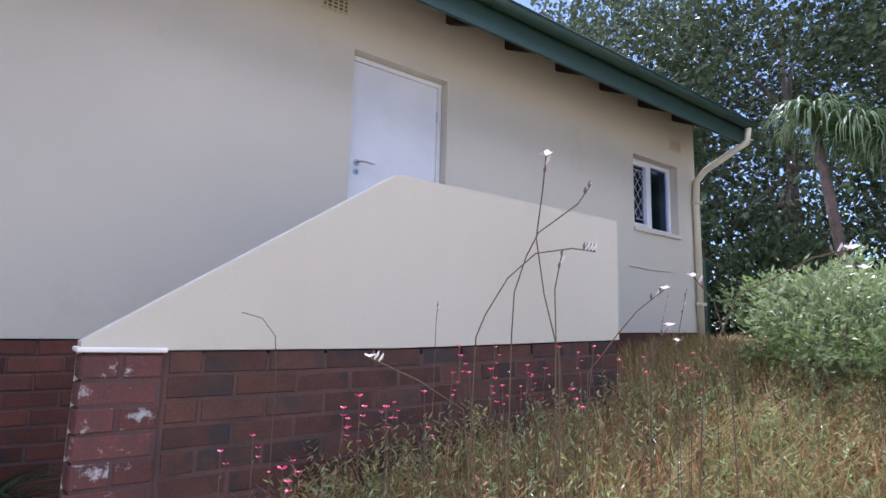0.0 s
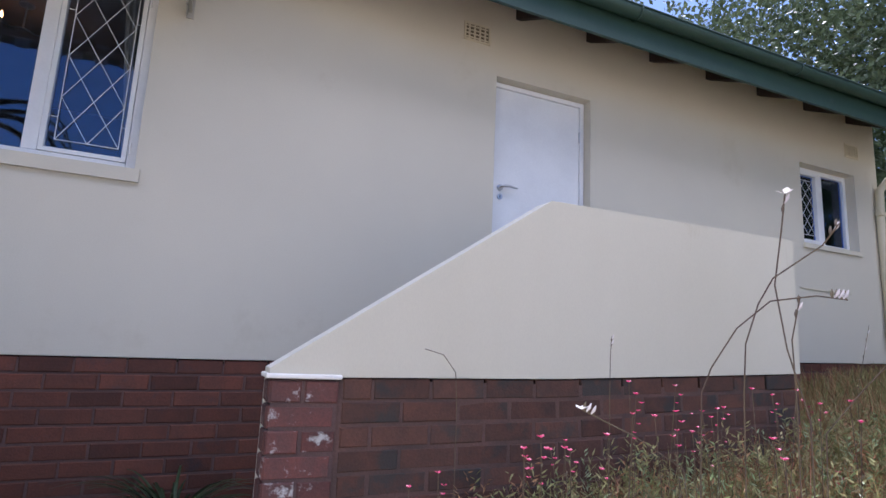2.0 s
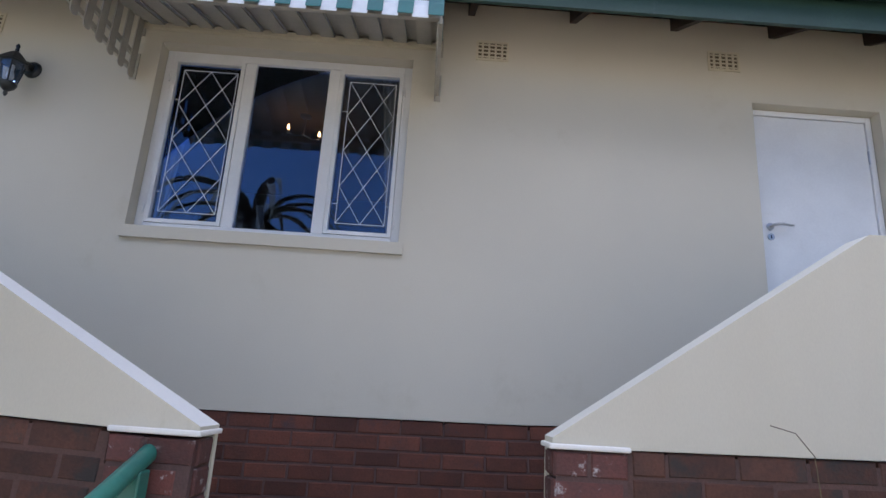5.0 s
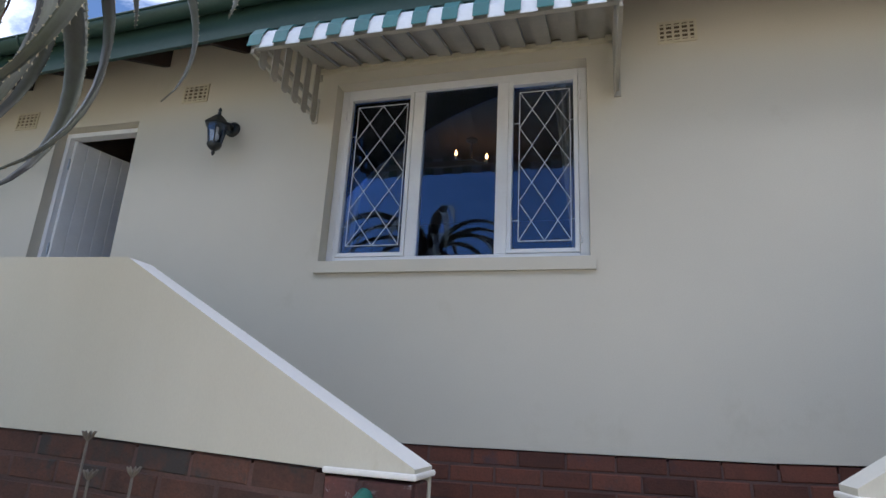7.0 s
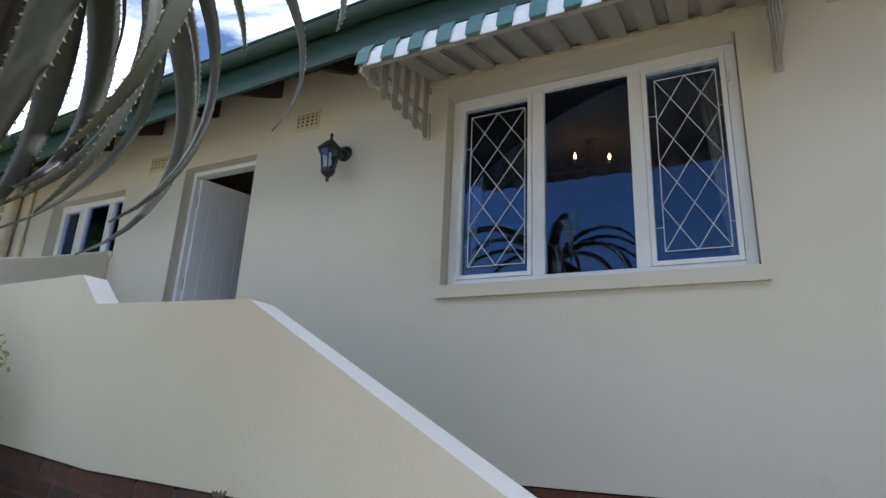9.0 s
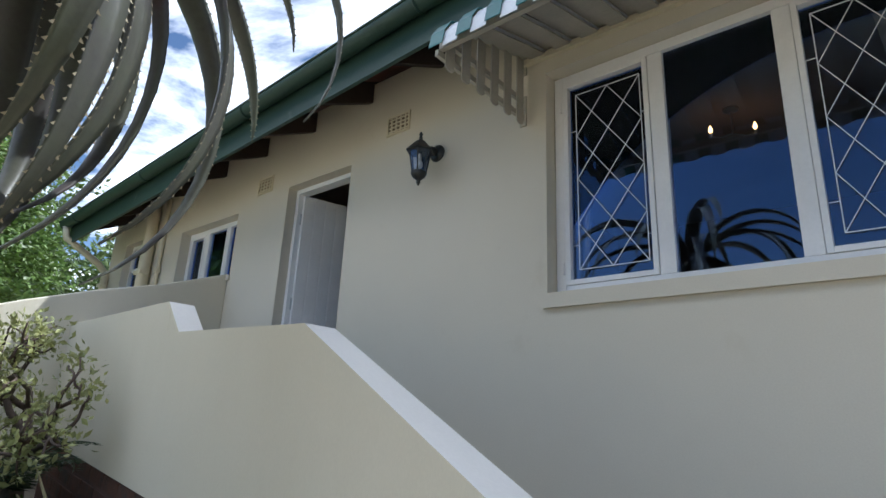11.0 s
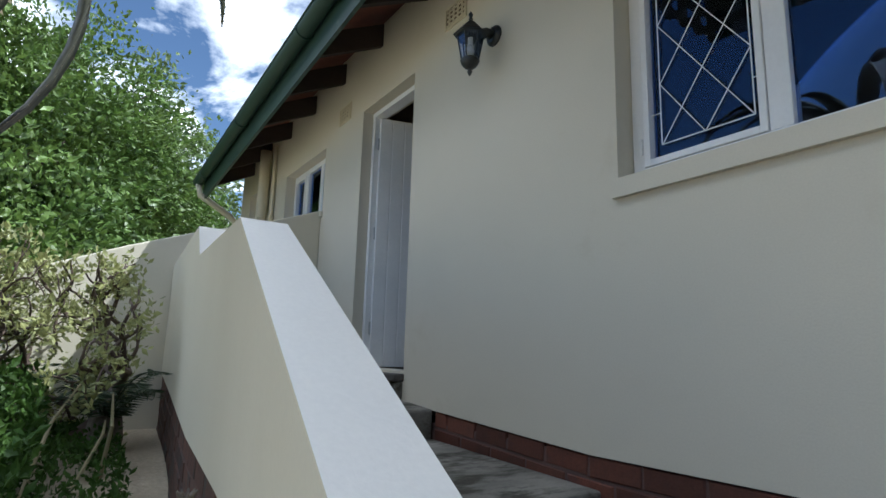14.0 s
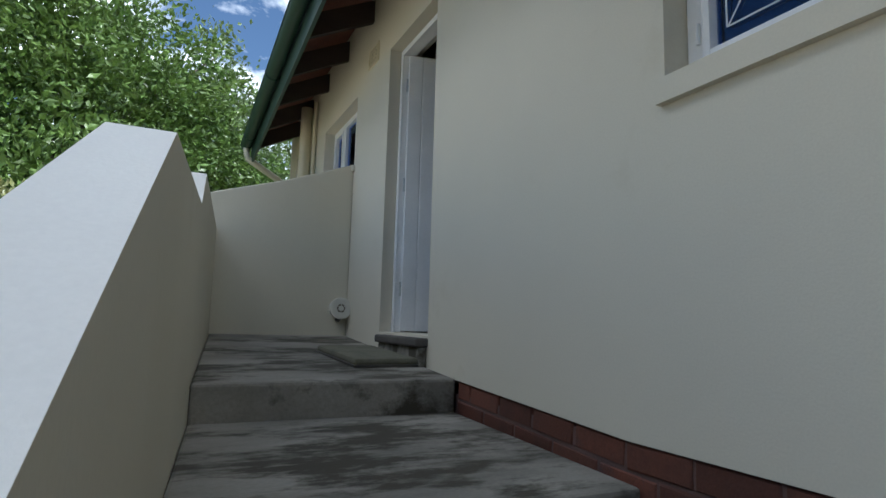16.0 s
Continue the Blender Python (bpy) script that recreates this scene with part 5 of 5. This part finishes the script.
tall((2.42, -2.31), [(2.423, -2.332, 1.743), (2.419, -2.340, 1.863), (2.423, -2.342, 1.928)], "thin dark seed stalk in front of the wall", 0, 4)
tall((3.11, -2.70), [(3.143, -2.739, 1.634), (3.168, -2.755, 1.827), (3.176, -2.792, 2.002)], "thin dark seed stalk in front of the wall", 0, 3)
tall((1.87, -2.39), [(1.863, -2.390, 1.703), (1.853, -2.395, 1.803), (1.813, -2.400, 1.848), (1.758, -2.402, 1.861)], "fine curling bare tendril", 0, 0)
tall((3.85, -2.20), [(3.898, -2.199, 1.768), (3.942, -2.243, 2.059)], "thin dark seed stalk in front of the wall", 0, 4)
lg = part("log", tubed([(5.4, -3.1, 1.28), (5.7, -2.85, 1.35), (6.3, -2.65, 1.40)], [0.09, 0.10, 0.07], 12), LOG, None, "", True)
tagged(lg, "pale weathered log lying in the grass", "log")

# clouds: a thin high glowing sheet over the trees, extended unseen overhead to whiten the skylight
cl = bpy.data.materials.new("cloud")
cl.use_nodes = True
n_, l_ = cl.node_tree.nodes, cl.node_tree.links
n_.remove(n_["Principled BSDF"])
tc, ns, mr = n_.new("ShaderNodeTexCoord"), n_.new("ShaderNodeTexNoise"), n_.new("ShaderNodeMapRange")
mp_ = n_.new("ShaderNodeMapping")
mp_.inputs["Scale"].default_value, mp_.inputs["Location"].default_value = (0.0028, 0.0042, 1), (0.35, 0.2, 0)
ns.inputs["Scale"].default_value, ns.inputs["Detail"].default_value, ns.inputs["Roughness"].default_value, ns.inputs["Distortion"].default_value = 1.0, 9.0, 0.58, 0.4
mr.inputs["From Min"].default_value, mr.inputs["From Max"].default_value = 0.41, 0.64
em, tp, mxs = n_.new("ShaderNodeEmission"), n_.new("ShaderNodeBsdfTransparent"), n_.new("ShaderNodeMixShader")
em.inputs["Color"].default_value, em.inputs["Strength"].default_value = (1.0, 0.98, 0.95, 1), 3.0
l_.new(tc.outputs["Object"], mp_.inputs[0]), l_.new(mp_.outputs[0], ns.inputs["Vector"]), l_.new(ns.outputs["Fac"], mr.inputs["Value"])
l_.new(mr.outputs[0], mxs.inputs[0]), l_.new(tp.outputs[0], mxs.inputs[1]), l_.new(em.outputs[0], mxs.inputs[2]), l_.new(mxs.outputs[0], n_["Material Output"].inputs[0])
structure(mesh_object("backdrop_clouds", [(-4200, -520, 420), (60, -520, 420), (60, 2600, 420), (-4200, 2600, 420), (700, -520, 420), (700, 90, 420), (60, 90, 420)], [(0, 1, 6, 2, 3), (1, 4, 5, 6)], cl), "thin broken white clouds, carried overhead unseen for top light", "clouds")


# ---- brickwork, piece by piece ----
def brick_mesh(name, length, height, depth, seed, mat):
    """A worn brick: front at y = 0, chamfered and slightly uneven."""
    rnd = random.Random(seed)
    c = 0.006
    x, z = length / 2, height / 2
    front = [(-x + c, 0, -z + c), (x - c, 0, -z + c), (x - c, 0, z - c), (-x + c, 0, z - c)]
    mid = [(-x, c, -z), (x, c, -z), (x, c, z), (-x, c, z)]
    back = [(-x, depth, -z), (x, depth, -z), (x, depth, z), (-x, depth, z)]
    vs = [(a + rnd.uniform(-0.002, 0.002), b + rnd.uniform(-0.0015, 0.0015), d + rnd.uniform(-0.002, 0.002)) for a, b, d in front + mid] + back
    fs = [(0, 1, 2, 3)] + [(a + k, a + 4 + k, a + 4 + (k + 1) % 4, a + (k + 1) % 4) for a in (0, 4) for k in range(4)]
    me = bpy.data.meshes.new(name)
    me.from_pydata(vs, [], fs)
    me.update()
    me.materials.append(mat)
    return me


BL, BH = 0.262, 0.094
kinds = {}
for kind, mat in (("plain", BRICK), ("flaked", BRICK_FLAKED), ("dark", BRICK_DARK)):
    kinds[kind] = [brick_mesh("brick", BL - 0.011, BH - 0.010, 0.045, s, mat) for s in range(4)]
    kinds[kind + "_half"] = [brick_mesh("brick", BL / 2 - 0.011, BH - 0.010, 0.045, s + 9, mat) for s in range(3)]
rnd = random.Random(7)


def brickwork(parent, x0, x1, top, z_low, y, kind="plain", turn=0, at=(0, 0), skew=None):
    """Stretcher courses down from top(x) to z_low(x). turn: degrees about z for a face that looks sideways."""
    course = 0
    while course < 16:
        off = 0.0 if course % 2 else -BL / 2
        x = x0 + off
        while x < x1 - 0.02:
            a, b = max(x, x0), min(x + BL, x1)
            x += BL
            if b - a < 0.07:
                continue
            xc = (a + b) / 2
            z = top(xc) - BH * (course + 0.5)
            if z < z_low(xc) - BH:
                continue
            half = b - a < BL * 0.75
            me = rnd.choice(kinds[kind + ("_half" if half else "")])
            ob = new("brick", me)
            ob.parent = parent
            jit = rnd.uniform(-0.0025, 0.0025)
            lean = -math.degrees(math.atan2(top(xc + 0.1) - top(xc - 0.1), 0.2))
            m = pose(xc, y + jit + (skew(xc) if skew else 0), z, 0, lean, math.degrees(math.atan(skew(xc + 0.5) - skew(xc - 0.5))) if skew else 0) if not turn else pose(at[0], at[1] + (xc if turn > 0 else -xc), z, 0, 0, turn)
            ob.matrix_basis = m @ Matrix.Diagonal(((b - a) / (BL / 2 if half else BL), 1, 1, 1))
        course += 1


base = structure(part("plinth_house", boxes((X0, 4.55, 0.0135, 0.24, 0.3, 1.72), (4.55, X1, 0.0135, 0.24, 0.3, 1.85)), MORTAR), "red brick plinth of the house with pale joints", "plinth")
brickwork(base, -2.379, 2.10, plinth, lambda x: 0.75 if 0.0 < x else 1.66 - 0.5 * smooth_step(-1.2, 0.2, x) - 0.30, 0.008)
brickwork(base, 4.57, X1 - 0.01, plinth, lambda x: ground_z(x, -0.3) - 0.05, 0.008)
base = structure(part("plinth_stair_left", askew(boxes((-4.389, 0.270, -1.4785, -1.368, 0.3, 1.60))), MORTAR_DARK), "red brick base of the stair wall", "plinth")
bm = askew(prism([(-4.389, 1.6), (-0.03, 1.6), (-0.03, 1.70), (-1.1, 1.735), (-2.0, 1.745), (-3.2, 1.825), (-4.389, 1.89)], -1.4785, -1.368))
part("backing", bm, MORTAR_DARK, base)
brickwork(base, -4.38, -0.035, ledge, lambda x: max(ground_z(x, -1.6) - 0.05, 0.9), -1.482, "dark", skew=skewed)
pier = structure(part("pier_left", askew(boxes((-0.015, 0.276, -1.4975, -1.358, 0.3, 1.692))), MORTAR), "weathered brick pier at the foot of the stair wall", "pier")
brickwork(pier, -0.025, 0.286, lambda x: 1.70, lambda x: 0.75, -1.502, "flaked", skew=skewed)
brickwork(pier, -0.065, 0.065, lambda x: 1.70, lambda x: 0.75, 0, "flaked", 90, (0.288, -1.56))
base = structure(part("plinth_stair_right", boxes((1.51, 4.55, -1.4785, -1.368, 0.3, 1.725)), MORTAR_DARK), "dark stained brick base of the stair wall", "plinth")
brickwork(base, 1.782, 4.555, ledge, lambda x: 0.85 + 0.4 * smooth_step(2.6, 4.7, x), -1.482, "dark")
pier = structure(part("pier_right", boxes((1.507, 1.765, -1.4895, -1.358, 0.3, 1.718)), MORTAR), "weathered brick pier with flaking white patches", "pier")
brickwork(pier, 1.496, 1.772, lambda x: 1.722, lambda x: 0.75, -1.494, "flaked")
brickwork(pier, -0.065, 0.065, lambda x: 1.722, lambda x: 0.75, 0, "flaked", -90, (1.494, -1.423))
